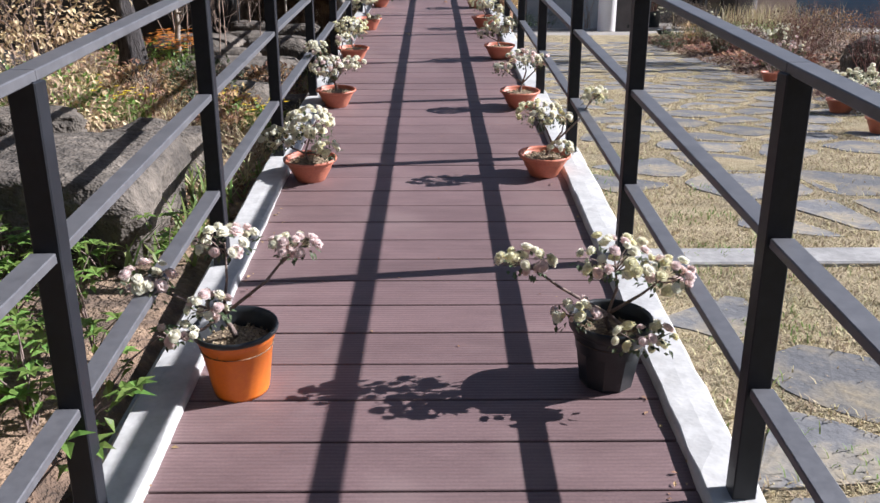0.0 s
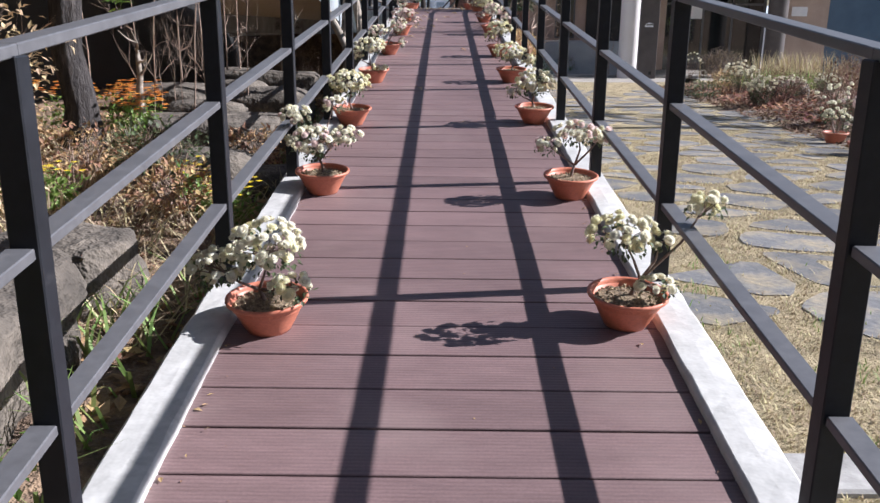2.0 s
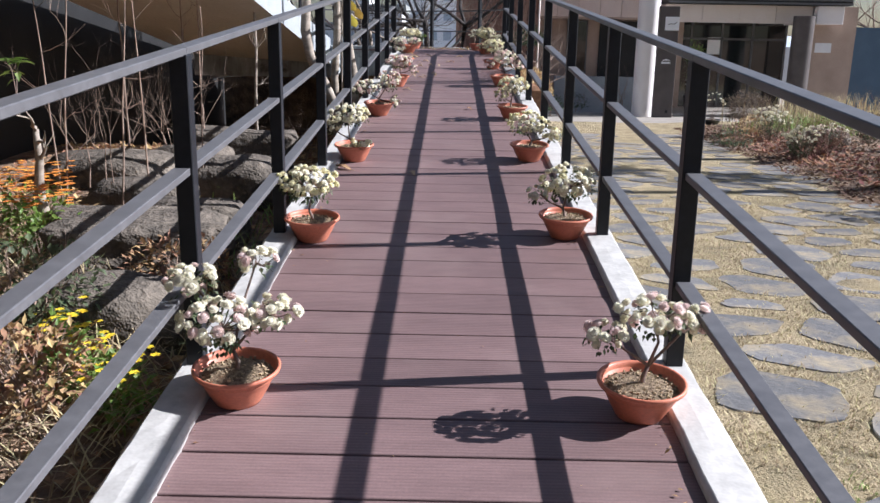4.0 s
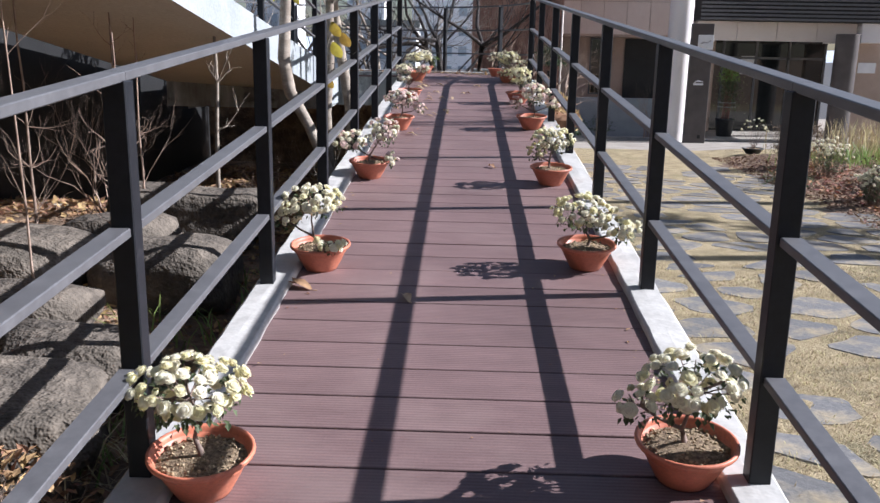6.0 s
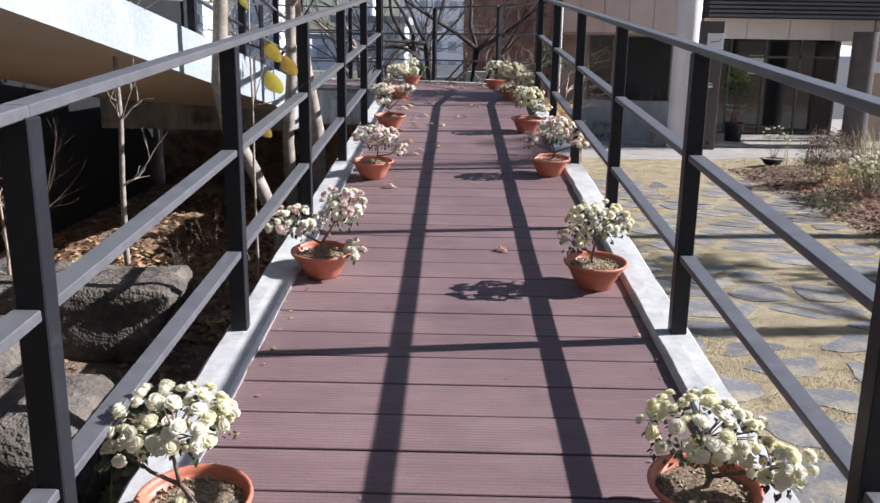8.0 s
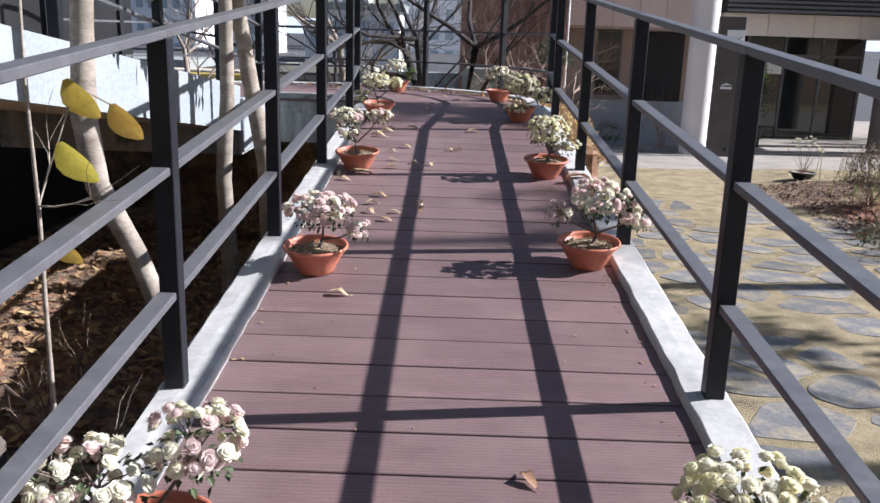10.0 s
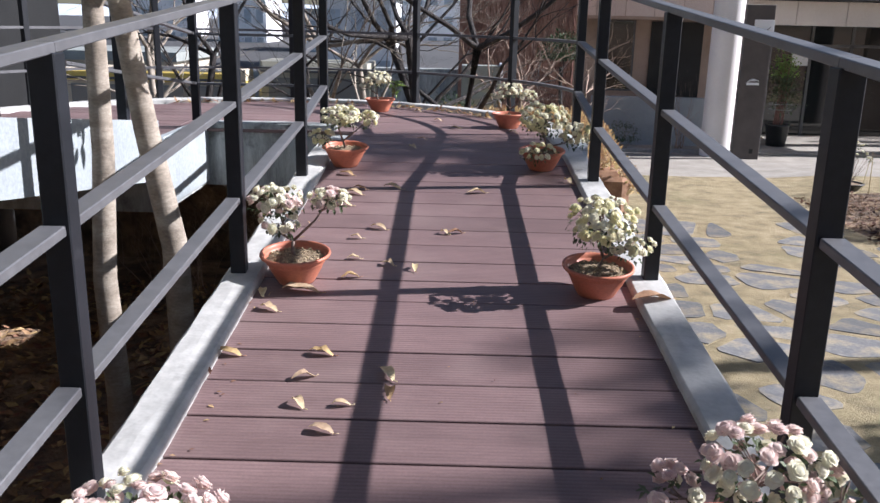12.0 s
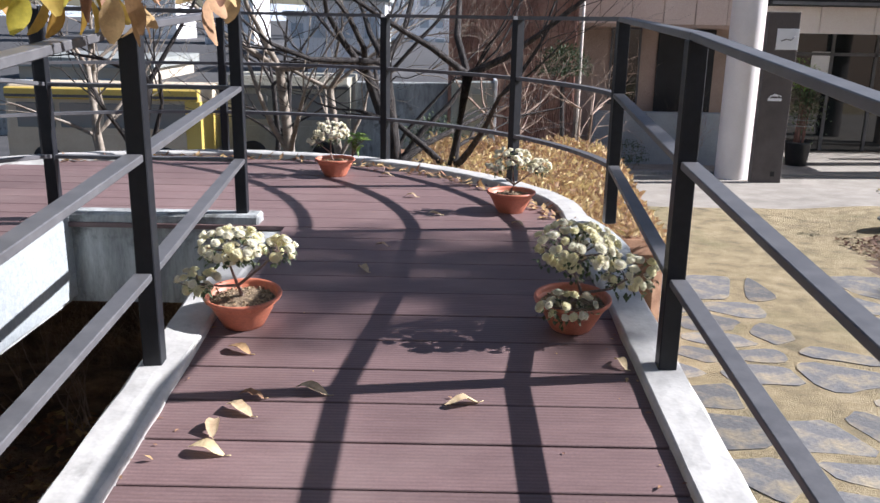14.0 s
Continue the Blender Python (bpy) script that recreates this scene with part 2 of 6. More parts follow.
    "column": material("white_column_paint", ((0.3, (0.76, 0.73, 0.72)), (0.7, (0.85, 0.82, 0.81))), 0.8, 0.7, 0, 40, 0.08),
    "panel": material("rose_beige_panel", ((0.3, (0.58, 0.47, 0.42)), (0.7, (0.66, 0.55, 0.49))), 0.8, 0.8, 0, 30, 0.1, vary=0.06),
    "brown_wall": material("brown_render", ((0.3, (0.33, 0.25, 0.20)), (0.7, (0.44, 0.34, 0.28))), 1.0, 0.85, 0, 30, 0.15),
    "vine_wall": material("weathered_red_wall", ((0.3, (0.20, 0.095, 0.07)), (0.5, (0.30, 0.17, 0.13)), (0.75, (0.42, 0.27, 0.21))), 2.2, 0.9, 0, 18, 0.5, 0.03),
    "sign_slab": material("brown_sign_slab", ((0.3, (0.062, 0.052, 0.050)), (0.7, (0.095, 0.082, 0.078))), 2, 0.6, 0, 50, 0.1),
    "sign_white": material("white_sign_face", ((0.3, (0.70, 0.72, 0.75)), (0.7, (0.80, 0.81, 0.83))), 3, 0.5, 0, 40, 0.02),
    "beam": material("beige_beam", ((0.3, (0.58, 0.51, 0.45)), (0.7, (0.66, 0.59, 0.53))), 1, 0.8, 0, 30, 0.1),
    "glass_dark": glass_material("dark_glass", (0.012, 0.016, 0.018)),
    # bus panes: reflected sky put in as a pale base tint
    "glass_bus": glass_material("bus_glass_sky_tint", (0.20, 0.22, 0.22), 0.1),
    "glass_blue": glass_material("blue_grey_glass", (0.03, 0.04, 0.048), 0.08),
    "blue_panel": material("blue_hoarding", ((0.3, (0.055, 0.10, 0.16)), (0.7, (0.08, 0.14, 0.21))), 1, 0.6, 0, 30, 0.1),
    "yellow_paint": material("yellow_bus_paint", ((0.3, (0.70, 0.48, 0.10)), (0.7, (0.78, 0.58, 0.16))), 2, 0.35, 0, 50, 0.02, coat=0.4),
    "olive_paint": material("olive_grey_paint", ((0.3, (0.30, 0.29, 0.23)), (0.7, (0.40, 0.38, 0.31))), 2, 0.5, 0, 50, 0.03),
    "cream_paint": material("cream_bus_paint", ((0.3, (0.62, 0.50, 0.36)), (0.7, (0.70, 0.59, 0.44))), 2, 0.45, 0, 50, 0.02),
    "grey_metal": material("grey_cabinet_paint", ((0.3, (0.24, 0.26, 0.25)), (0.7, (0.34, 0.36, 0.34))), 2, 0.6, 0, 50, 0.05),
    # town walls and windows paled: distance haze is put into their colours
    "city": material("hazed_city_wall", ((0.3, (0.78, 0.79, 0.82)), (0.7, (0.86, 0.87, 0.88))), 0.05, 0.8, 0, 1, 0, vary=0.12),
    "hazed_city_window": material("hazed_city_window", ((0.3, (0.34, 0.40, 0.48)), (0.7, (0.46, 0.52, 0.58))), 0.2, 0.3, 0, 2, 0),
    # pale blue of the hills is air haze mixed into the colour
    "hill": material("haze_painted_hill", ((0.3, (0.50, 0.58, 0.70)), (0.7, (0.58, 0.65, 0.74))), 0.02, 0.95, 0, 0.3, 0),
    "rubber": material("tyre_rubber", ((0.3, (0.015, 0.015, 0.015)), (0.7, (0.03, 0.03, 0.03))), 8, 0.8, 0, 60, 0.1),
    "dark_green": material("clipped_evergreen", ((0.3, (0.022, 0.045, 0.018)), (0.7, (0.065, 0.10, 0.04))), 6, 0.65, 0, 40, 0.1, vary=0.35, trans=0.15),
    "hedge_orange": material("tawny_groundcover", ((0.3, (0.44, 0.30, 0.15)), (0.7, (0.66, 0.50, 0.30))), 3, 0.85, 0, 30, 0, vary=0.35, hue=0.03, trans=0.2),
}

# ---- mesh helpers ----
def finish(bm, name, mat, parent=None, smooth=False, label=""):
    me = bpy.data.meshes.new(name)
    bm.to_mesh(me)
    bm.free()
    for q in (mat if isinstance(mat, (list, tuple)) else [mat]):
        me.materials.append(q)
    if smooth:
        for p in me.polygons:
            p.use_smooth = True
    ob = new(name, me)
    if parent is not None:
        ob.parent = parent
    if label:
        tagged(ob, label)
    return ob


def part(name, bm, mat, parent, label="", smooth=False):
    return finish(bm, name, mat, parent, smooth, label)


def thing(name, label, category, at=(0, 0, 0), group="", kind=""):
    ob = new(name)
    ob.location = at
    ob.empty_display_size = 0.05
    return tagged(ob, label, category, group, kind)


def box(bm, x0, x1, y0, y1, z0, z1, bevel=0.0, slot=0):
    v = [bm.verts.new((x, y, z)) for z in (z0, z1) for y in (y0, y1) for x in (x0, x1)]
    fs = [bm.faces.new([v[i] for i in q]) for q in ((0, 2, 3, 1), (4, 5, 7, 6), (0, 1, 5, 4), (2, 6, 7, 3), (0, 4, 6, 2), (1, 3, 7, 5))]
    for f in fs:
        f.material_index = slot
    if bevel:
        es = list({e for f in fs for e in f.edges})
        bmesh.ops.bevel(bm, geom=es, offset=bevel, segments=1, affect="EDGES", profile=0.6)
    return bm


def boxed(name, dims, mat, parent=None, bevel=0.0, label=""):
    return finish(box(bmesh.new(), *dims, bevel), name, mat, parent, False, label)


def tube(bm, pts, radii, sides=6, cap=True, slot=0):
    rings = []
    pts = [Vector(p) for p in pts]
    for i, p in enumerate(pts):
        d = (pts[min(i + 1, len(pts) - 1)] - pts[max(i - 1, 0)]).normalized()
        a = d.orthogonal().normalized() if abs(d.z) > 0.95 else d.cross(Vector((0, 0, 1))).normalized()
        b = d.cross(a)
        r = radii[i] if isinstance(radii, (list, tuple)) else radii
        rings.append([bm.verts.new(p + r * (math.cos(k * 2 * math.pi / sides) * a + math.sin(k * 2 * math.pi / sides) * b)) for k in range(sides)])
    for r0, r1 in zip(rings, rings[1:]):
        for k in range(sides):
            f = bm.faces.new((r0[k], r0[(k + 1) % sides], r1[(k + 1) % sides], r1[k]))
            f.material_index = slot
            f.smooth = True
    if cap and sides > 2:
        for ring, rev in ((rings[0], True), (rings[-1], False)):
            f = bm.faces.new(ring[::-1] if rev else ring)
            f.material_index = slot
    return bm


def lathe(bm, profile, sides=28, centre=(0, 0), slot=0, smooth=True):
    rings = [[bm.verts.new((centre[0] + r * math.cos(2 * math.pi * k / sides), centre[1] + r * math.sin(2 * math.pi * k / sides), z)) for k in range(sides)] for r, z in profile]
    for r0, r1 in zip(rings, rings[1:]):
        for k in range(sides):
            f = bm.faces.new((r0[k], r0[(k + 1) % sides], r1[(k + 1) % sides], r1[k]))
            f.smooth, f.material_index = smooth, slot
    return rings


def leaf_quad(bm, p, d, up, length, width, curl=0.2, slot=0):
    """A pointed leaf of four triangles, folded along its midrib."""
    d = d.normalized()
    s = d.cross(up)
    s = s.normalized() if s.length > 1e-4 else d.orthogonal().normalized()
    n = s.cross(d)
    a = bm.verts.new(p)
    c = bm.verts.new(p + d * length * 0.5 - n * curl * length * 0.12)
    t = bm.verts.new(p + d * length - n * curl * length * 0.5)
    l = bm.verts.new(p + d * length * 0.45 + s * width * 0.5 + n * 0.12 * width)
    r = bm.verts.new(p + d * length * 0.45 - s * width * 0.5 + n * 0.12 * width)
    for tri in ((a, l, c), (c, l, t), (a, c, r), (c, t, r)):
        bm.faces.new(tri).material_index = slot


def leaf_blade(bm, p, d, up, length, width, curl=0.4):
    """A larger leaf: rounded outline, folded midrib, drooping tip."""
    d = d.normalized()
    s = d.cross(up)
    s = s.normalized() if s.length > 1e-4 else d.orthogonal().normalized()
    n = s.cross(d)
    rows = []
    for i in range(6):
        u = i / 5
        w = 0.5 * width * math.sin(math.pi * (0.04 + 0.93 * u)) ** 0.75
        c = p + d * length * u - n * curl * length * u * u * 0.5
        rows.append([bm.verts.new(c + s * w + n * w * 0.35), bm.verts.new(c), bm.verts.new(c - s * w + n * w * 0.3)])
    for a, b in zip(rows, rows[1:]):
        for k in range(2):
            bm.faces.new((a[k], a[k + 1], b[k + 1], b[k])).smooth = True


def rnd(a, b):
    return random.uniform(a, b)


def ball_dir():
    while True:
        v = Vector((rnd(-1, 1), rnd(-1, 1), rnd(-1, 1)))
        if 0.05 < v.length < 1:
            return v.normalized()


def smooth_step(a, b, x):
    t = min(1, max(0, (x - a) / (b - a)))
    return t * t * (3 - 2 * t)

# ---- the lie of the land ----
SLOPE = 0.083
ANGLE = math.degrees(math.atan(SLOPE))
Y_LAND = 17.45
Z_LAND = SLOPE * Y_LAND
ARC_C, ARC_R = Vector((-1.55, 18.4)), 2.45


def deck_z(y):
    return SLOPE * min(y, Y_LAND)


def ground_z(x, y):
    right = 0.05 * smooth_step(0, 3, y) - 0.036 * max(0.0, min(y, 36) - 7)
    if x > 4.4:
        right += 0.16 * smooth_step(4.4, 6.2, x - 0.09 * max(0, y - 8)) * smooth_step(34, 26, y) if y < 34 else 0
    left = 0.20 + 0.2 * smooth_step(1.2, 2.8, -x)
    left += (-0.12 - left) * smooth_step(12.6, 16.5, y)
    left += (right - left) * smooth_step(20, 27, y)
    w = smooth_step(0.2, 1.0, -x)
    z = right + (left - right) * w
    if -12 < x < 12 and y < 40:
        amp = 0.012 if x > 0.9 else 0.045
        z += amp * noise.noise(Vector((x * 1.3, y * 1.3, 0))) + 0.4 * amp * noise.noise(Vector((x * 5, y * 5, 3)))
    if abs(x) < 0.95 and y < 18.5:
        z = min(z, deck_z(y) - 0.2)
    return z


def axis(lo, hi, step, far):
    a = [lo + step * i for i in range(int(round((hi - lo) / step)) + 1)]
    out = [0.6, 1.6, 4, 9, 20, 45, 100, 220, far]
    return [lo - q for q in out[::-1]] + a + [hi + q for q in out]


def build_ground():
    xs, ys = axis(-6, 10, 0.2, 900), axis(-3, 38, 0.2, 1500)
    verts = [(x, y, ground_z(x, y)) for y in ys for x in xs]
    nx = len(xs)
    faces, slots = [], []
    for j in range(len(ys) - 1):
        for i in range(nx - 1):
            faces.append((j * nx + i, j * nx + i + 1, (j + 1) * nx + i + 1, (j + 1) * nx + i))
            cx, cy = xs[i] + 0.1, ys[j] + 0.1
            bed = 4.6 + 0.09 * max(0, cy - 8) + 0.25 * math.sin(cy * 1.7)
            if cx < -0.3 and cy < 26:
                slots.append(1)
            elif cy > 29.5 and 0.2 < cx < 18 and cy < 44:
                slots.append(3)
            elif cy > 30 or cx < -0.3:
                slots.append(2)
            elif cx > bed and cy < 27:
                slots.append(1)
            else:
                slots.append(0)
    me = bpy.data.meshes.new("ground")
    me.from_pydata(verts, [], faces)
    for q in ("lawn", "soil", "asphalt", "pale_paving"):
        me.materials.append(M[q])
    me.polygons.foreach_set("material_index", slots)
    me.polygons.foreach_set("use_smooth", [True] * len(faces))
    return tagged(new("ground", me), "dormant straw-coloured lawn and leaf-strewn garden soil", "ground", kind="structure")


ground = build_ground()

# ---- ramp body, kerbs and landing ----
bm = bmesh.new()
ys = [-2.0 + 0.5 * i for i in range(39)] + [Y_LAND]
rings = []
for y in ys:
    z = deck_z(y)
    rings.append([bm.verts.new(p) for p in ((-0.90, y, min(z - 0.6, -0.4)), (-0.90, y, z - 0.03), (0.90, y, z - 0.03), (0.90, y, min(z - 0.6, -0.4)))])
for a, b in zip(rings, rings[1:]):
    for k in range(3):
        bm.faces.new((a[k], b[k], b[k + 1], a[k + 1]))
bm.faces.new(rings[0])
ramp_body = tagged(finish(bm, "ramp", M["old_concrete"]), "long concrete garden ramp faced with brown composite boards", "ramp", kind="structure")

KERB_W, KERB_H = 0.152, 0.032


def kerb_strip(name, path, side, label):
    """A hand-trowelled kerb along a path of (x, y, z, outward x, outward y): uneven inner lip, rounded arrises."""
    bm = bmesh.new()
    prof = [(0.0, -0.05), (0.0, KERB_H - 0.012), (0.012, KERB_H), (KERB_W * 0.5, KERB_H + 0.002), (KERB_W - 0.014, KERB_H), (KERB_W, KERB_H - 0.014), (KERB_W, -0.55)]
    rows = []
    for i, (x, y, z, ox, oy) in enumerate(path):
        row = []
        for k, (o, h) in enumerate(prof):
            w = 0.007 * noise.noise(Vector((x * 7 + k, y * 7, side)))
            w2 = 0.005 * noise.noise(Vector((x * 9, y * 9 + k * 2, side + 7)))
            if k in (1, 2):
                w += 0.012 * max(0.0, noise.noise(Vector((x * 16, y * 16, 3.0 + side))) - 0.12)
            if k == 0 or k == len(prof) - 1:
                w = w2 = 0
            row.append(bm.verts.new((x + ox * (o + w), y + oy * (o + w), z + h + w2)))
        rows.append(row)
    for a, b in zip(rows, rows[1:]):
        for k in range(len(prof) - 1):
            f = bm.faces.new((a[k], a[k + 1], b[k + 1], b[k]) if side > 0 else (a[k + 1], a[k], b[k], b[k + 1]))
            f.smooth = k in (1, 4)
    for q in (rows[0], rows[-1]):
        bm.faces.new(q)
    return tagged(finish(bm, name, M["kerb"]), label, "kerb", kind="structure")


def inset(y, side=1):
    """Both edges draw in a little towards the ramp's foot."""
    return -side * (0.02 if side > 0 else 0.035) * max(0.0, min(1.4, (4.3 - y) / 2.0))


def post_y(i, side):
    """Court-side posts stand a hand's breadth further on than those on the garden side."""
    return 0.3 + 1.5 * i + (0.075 - 0.0035 * i if side > 0 else 0.0)


N = 190
right = [(0.745 + inset(-2.0 + 20.3 * i / N), -2.0 + (18.3 + 2.0) * i / N, deck_z(-2.0 + 20.3 * i / N), 1, 0) for i in range(N + 1)]
right = right[:-6]
for i in range(1, 91):
    a = math.radians(1 + (178 - 1) * i / 90)
    ox, oy = math.cos(a), math.sin(a)
    q = smooth_step(0, 12, i)
    right.append((ARC_C.x + (2.30 + 0.15 * q) * ox, ARC_C.y + (2.30 + 0.15 * q) * oy, Z_LAND, ox, oy))
kerb_strip("kerb_right", right, 1, "worn white-painted kerb edging the ramp and round landing")
left = [(-0.742 + inset(-2.0 + 20.0 * i / N, -1), -2.0 + 20.0 * i / N, deck_z(-2.0 + 20.0 * i / N), -1, 0) for i in range(N + 1)]
kerb_strip("kerb_left", left, -1, "worn white-painted kerb with chipped edges beside the garden")

bm = bmesh.new()
outer = [(0.9, 17.45)] + [(ARC_C.x + 2.6 * math.cos(math.radians(a)), ARC_C.y + 2.6 * math.sin(math.radians(a))) for a in range(0, 181, 4)]
outer += [(-4.15, 17.6), (-1.92, 17.6), (-1.92, 18.62), (-0.9, 18.62), (-0.9, 17.45)]
top = [bm.verts.new((x, y, Z_LAND - 0.03)) for x, y in outer]
low = [bm.verts.new((x, y, Z_LAND - 0.45)) for x, y in outer]
bm.faces.new(top)
bm.faces.new(low[::-1])
for i in range(len(outer)):
    j = (i + 1) % len(outer)
    bm.faces.new((top[i], low[i], low[j], top[j]))
landing = tagged(finish(bm, "landing", M["old_concrete"]), "round concrete landing slab with a stained rough edge", "landing", kind="structure")
bm = bmesh.new()
box(bm, -1.93, -0.88, 18.60, 18.74, Z_LAND - 0.02, Z_LAND + 0.05, 0.012)
tagged(finish(bm, "kerb_inner", M["old_concrete"]), "faded grey kerb on the open edge of the landing", "kerb", kind="structure")
# added soil-coloured screen, standing for the dark under the landing
boxed("under_landing_screen", (-4.4, -0.35, 20.35, 20.5, -1.2, Z_LAND - 0.28), M["soil"], landing, 0.0)
# added out of view: keeps skylight off the posts' near faces
bm = bmesh.new()
box(bm, -9.0, 5.0, -4.9, -4.6, -1.2, 8.0)
tagged(finish(bm, "sky_blocker_south", M["dark_wall"]), "unseen plain dark wall added behind the ramp's foot to darken the post fronts", "wall", kind="structure")


# ---- the upper ramp that turns back on the garden side ----
def upper_z(y):
    return Z_LAND + 0.122 * (18.6 - y)


bm = bmesh.new()
secs = []
for y in (17.6, 15, 12, 9, 6, 3):
    z, low = upper_z(y), 1.02 + 0.143 * (19.0 - y)
    low = min(low, z - 0.15)
    secs.append([bm.verts.new(p) for p in ((-1.92, y, z + 0.05), (-1.92, y, low), (-4.15, y, low + 0.12), (-4.15, y, z + 0.05), (-4.0, y, z + 0.05), (-4.0, y, z), (-2.07, y, z), (-2.07, y, z + 0.05))])
for a, b in zip(secs, secs[1:]):
    for k in range(8):
        f = bm.faces.new((a[k], a[(k + 1) % 8], b[(k + 1) % 8], b[k]))
        f.material_index = 1 if k == 1 else 0
bm.faces.new(secs[-1])
bm.faces.new(secs[0][::-1])
upper_ramp = tagged(finish(bm, "upper_ramp", [M["white"], M["soffit"]]), "white-painted upper ramp with a beige soffit turning back over the garden", "ramp", kind="structure")
bm = bmesh.new()
box(bm, -1.95, -1.885, 17.58, 18.74, Z_LAND - 0.42, Z_LAND + 0.065, 0.01)
tagged(finish(bm, "landing_fascia", M["white"]), "white-painted fascia at the landing corner", "fascia", kind="structure")

# building on the garden side: base with shade in its near-black colour, glass storey
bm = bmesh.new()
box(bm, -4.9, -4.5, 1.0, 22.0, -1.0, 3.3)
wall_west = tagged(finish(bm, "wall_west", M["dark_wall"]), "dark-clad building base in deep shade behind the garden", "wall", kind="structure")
glass_wall = thing("glass_facade", "dark reflective glass storey with slim grey mullions above the upper ramp", "facade", (-5.0, 0, 0), kind="structure")
for i in range(14):
    y = 0.5 + 1.6 * i
    p = boxed("pane", (-0.03, 0.0, y + 0.04, y + 1.56, 2.1, 7.5), M["glass_blue"], glass_wall)
    boxed("mullion", (-0.06, 0.06, y - 0.04, y + 0.04, 2.1, 7.5), M["steel"], glass_wall)
for z in (2.1, 3.4, 5.6, 7.5):
    boxed("transom", (-0.05, 0.05, 0.5, 22.9, z - 0.04, z + 0.04), M["grey_metal"], glass_wall)
# solid box whose near-black colour stands for the unlit rooms
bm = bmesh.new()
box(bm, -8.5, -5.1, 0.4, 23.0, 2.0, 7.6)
tagged(finish(bm, "wall_west_upper", M["dark_wall"]), "near-black box painting the dim interior behind the glass storey", "wall", kind="structure")

# low stone ledge at the foot of the dark wall
bm = bmesh.new()
box(bm, -4.5, -3.6, 2.5, 13.5, 0.0, 0.36, 0.03)
tagged(finish(bm, "ledge", M["soffit"]), "low beige stone ledge along the shaded wall", "ledge", kind="structure")


# ---- railings ----
RAILS = (0.345, 0.72, 1.10)


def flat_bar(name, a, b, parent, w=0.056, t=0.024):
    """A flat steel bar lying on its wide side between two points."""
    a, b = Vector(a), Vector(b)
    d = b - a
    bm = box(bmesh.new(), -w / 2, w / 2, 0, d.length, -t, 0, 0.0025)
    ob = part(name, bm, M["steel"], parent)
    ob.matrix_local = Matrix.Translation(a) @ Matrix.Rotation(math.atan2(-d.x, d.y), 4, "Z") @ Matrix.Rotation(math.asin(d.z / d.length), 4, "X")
    return ob


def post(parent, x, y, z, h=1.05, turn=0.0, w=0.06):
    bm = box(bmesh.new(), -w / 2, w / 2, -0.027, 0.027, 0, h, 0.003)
    # same paint as the bars, with the shade on the posts in its colour
    ob = part("post", bm, M["steel_post_shaded"], parent)
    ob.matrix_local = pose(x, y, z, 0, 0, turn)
    return ob


rail_r = thing("railing", "black-painted steel railing with three flat bars along the ramp and landing", "railing", group="ramp railings")
rail_l = thing("railing", "black-painted steel railing with three flat bars, sunlit inner faces", "railing", group="ramp railings")
arc_posts = []
for a in (6.5, 34.5, 62, 92, 122, 150, 176):
    q = math.radians(a)
    arc_posts.append((ARC_C.x + 2.56 * math.cos(q), ARC_C.y + 2.56 * math.sin(q), a))
for side, r in ((1, rail_r), (-1, rail_l)):
    x = 0.842 * side
    stand = [post_y(i, side) for i in range(12)]
    for y in stand:
        post(r, x + inset(y, side) - 0.006 * side, y, deck_z(y) + KERB_H - 0.004)
    pts = [(x + inset(y, side), y) for y in [-1.2] + stand]
    for (x0, y0), (x1, y1) in zip(pts, pts[1:]):
        for k, h in enumerate(RAILS):
            g = 0.03 if k < 2 else 0.0
            flat_bar("rail" if k < 2 else "handrail", (x0, y0 + g, deck_z(y0 + g) + h), (x1, y1 - g, deck_z(y1 - g) + h), r)
for x, y, a in arc_posts:
    post(rail_r, x, y, Z_LAND + KERB_H - 0.004, turn=a)


def arc_bar(parent, a0, a1, h, name):
    bm = bmesh.new()
    rows = []
    n = max(4, int(abs(a1 - a0) / 3))
    for i in range(n + 1):
        q = math.radians(a0 + (a1 - a0) * i / n)
        c, s = math.cos(q), math.sin(q)
        rows.append([bm.verts.new((ARC_C.x + rr * c, ARC_C.y + rr * s, Z_LAND + h + dz)) for rr, dz in ((2.535, 0), (2.585, 0), (2.585, -0.022), (2.535, -0.022))])
    for u, v in zip(rows, rows[1:]):
        for k in range(4):
            bm.faces.new((u[k], u[(k + 1) % 4], v[(k + 1) % 4], v[k]))
    bm.faces.new(rows[0])
    bm.faces.new(rows[-1][::-1])
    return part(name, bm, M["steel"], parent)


for (x0, y0, a0), (x1, y1, a1) in zip(arc_posts, arc_posts[1:]):
    for k, h in enumerate(RAILS):
        arc_bar(rail_r, a0 + 0.5, a1 - 0.5, h, "rail" if k < 2 else "handrail")
for k, h in enumerate(RAILS):
    flat_bar("rail" if k < 2 else "handrail", (0.842, post_y(11, 1), deck_z(post_y(11, 1)) + h), (arc_posts[0][0], arc_posts[0][1], Z_LAND + h), rail_r)
post(rail_l, -0.98, 18.68, Z_LAND + 0.04)
for k, h in enumerate(RAILS):
    flat_bar("rail" if k < 2 else "handrail", (-0.842, post_y(11, -1), deck_z(post_y(11, -1)) + h), (-0.98, 18.66, Z_LAND + h), rail_l)
rail_u = thing("railing", "black-painted steel railing climbing the upper ramp from the landing", "railing", group="ramp railings")
prev = (-0.98, 18.68, Z_LAND)
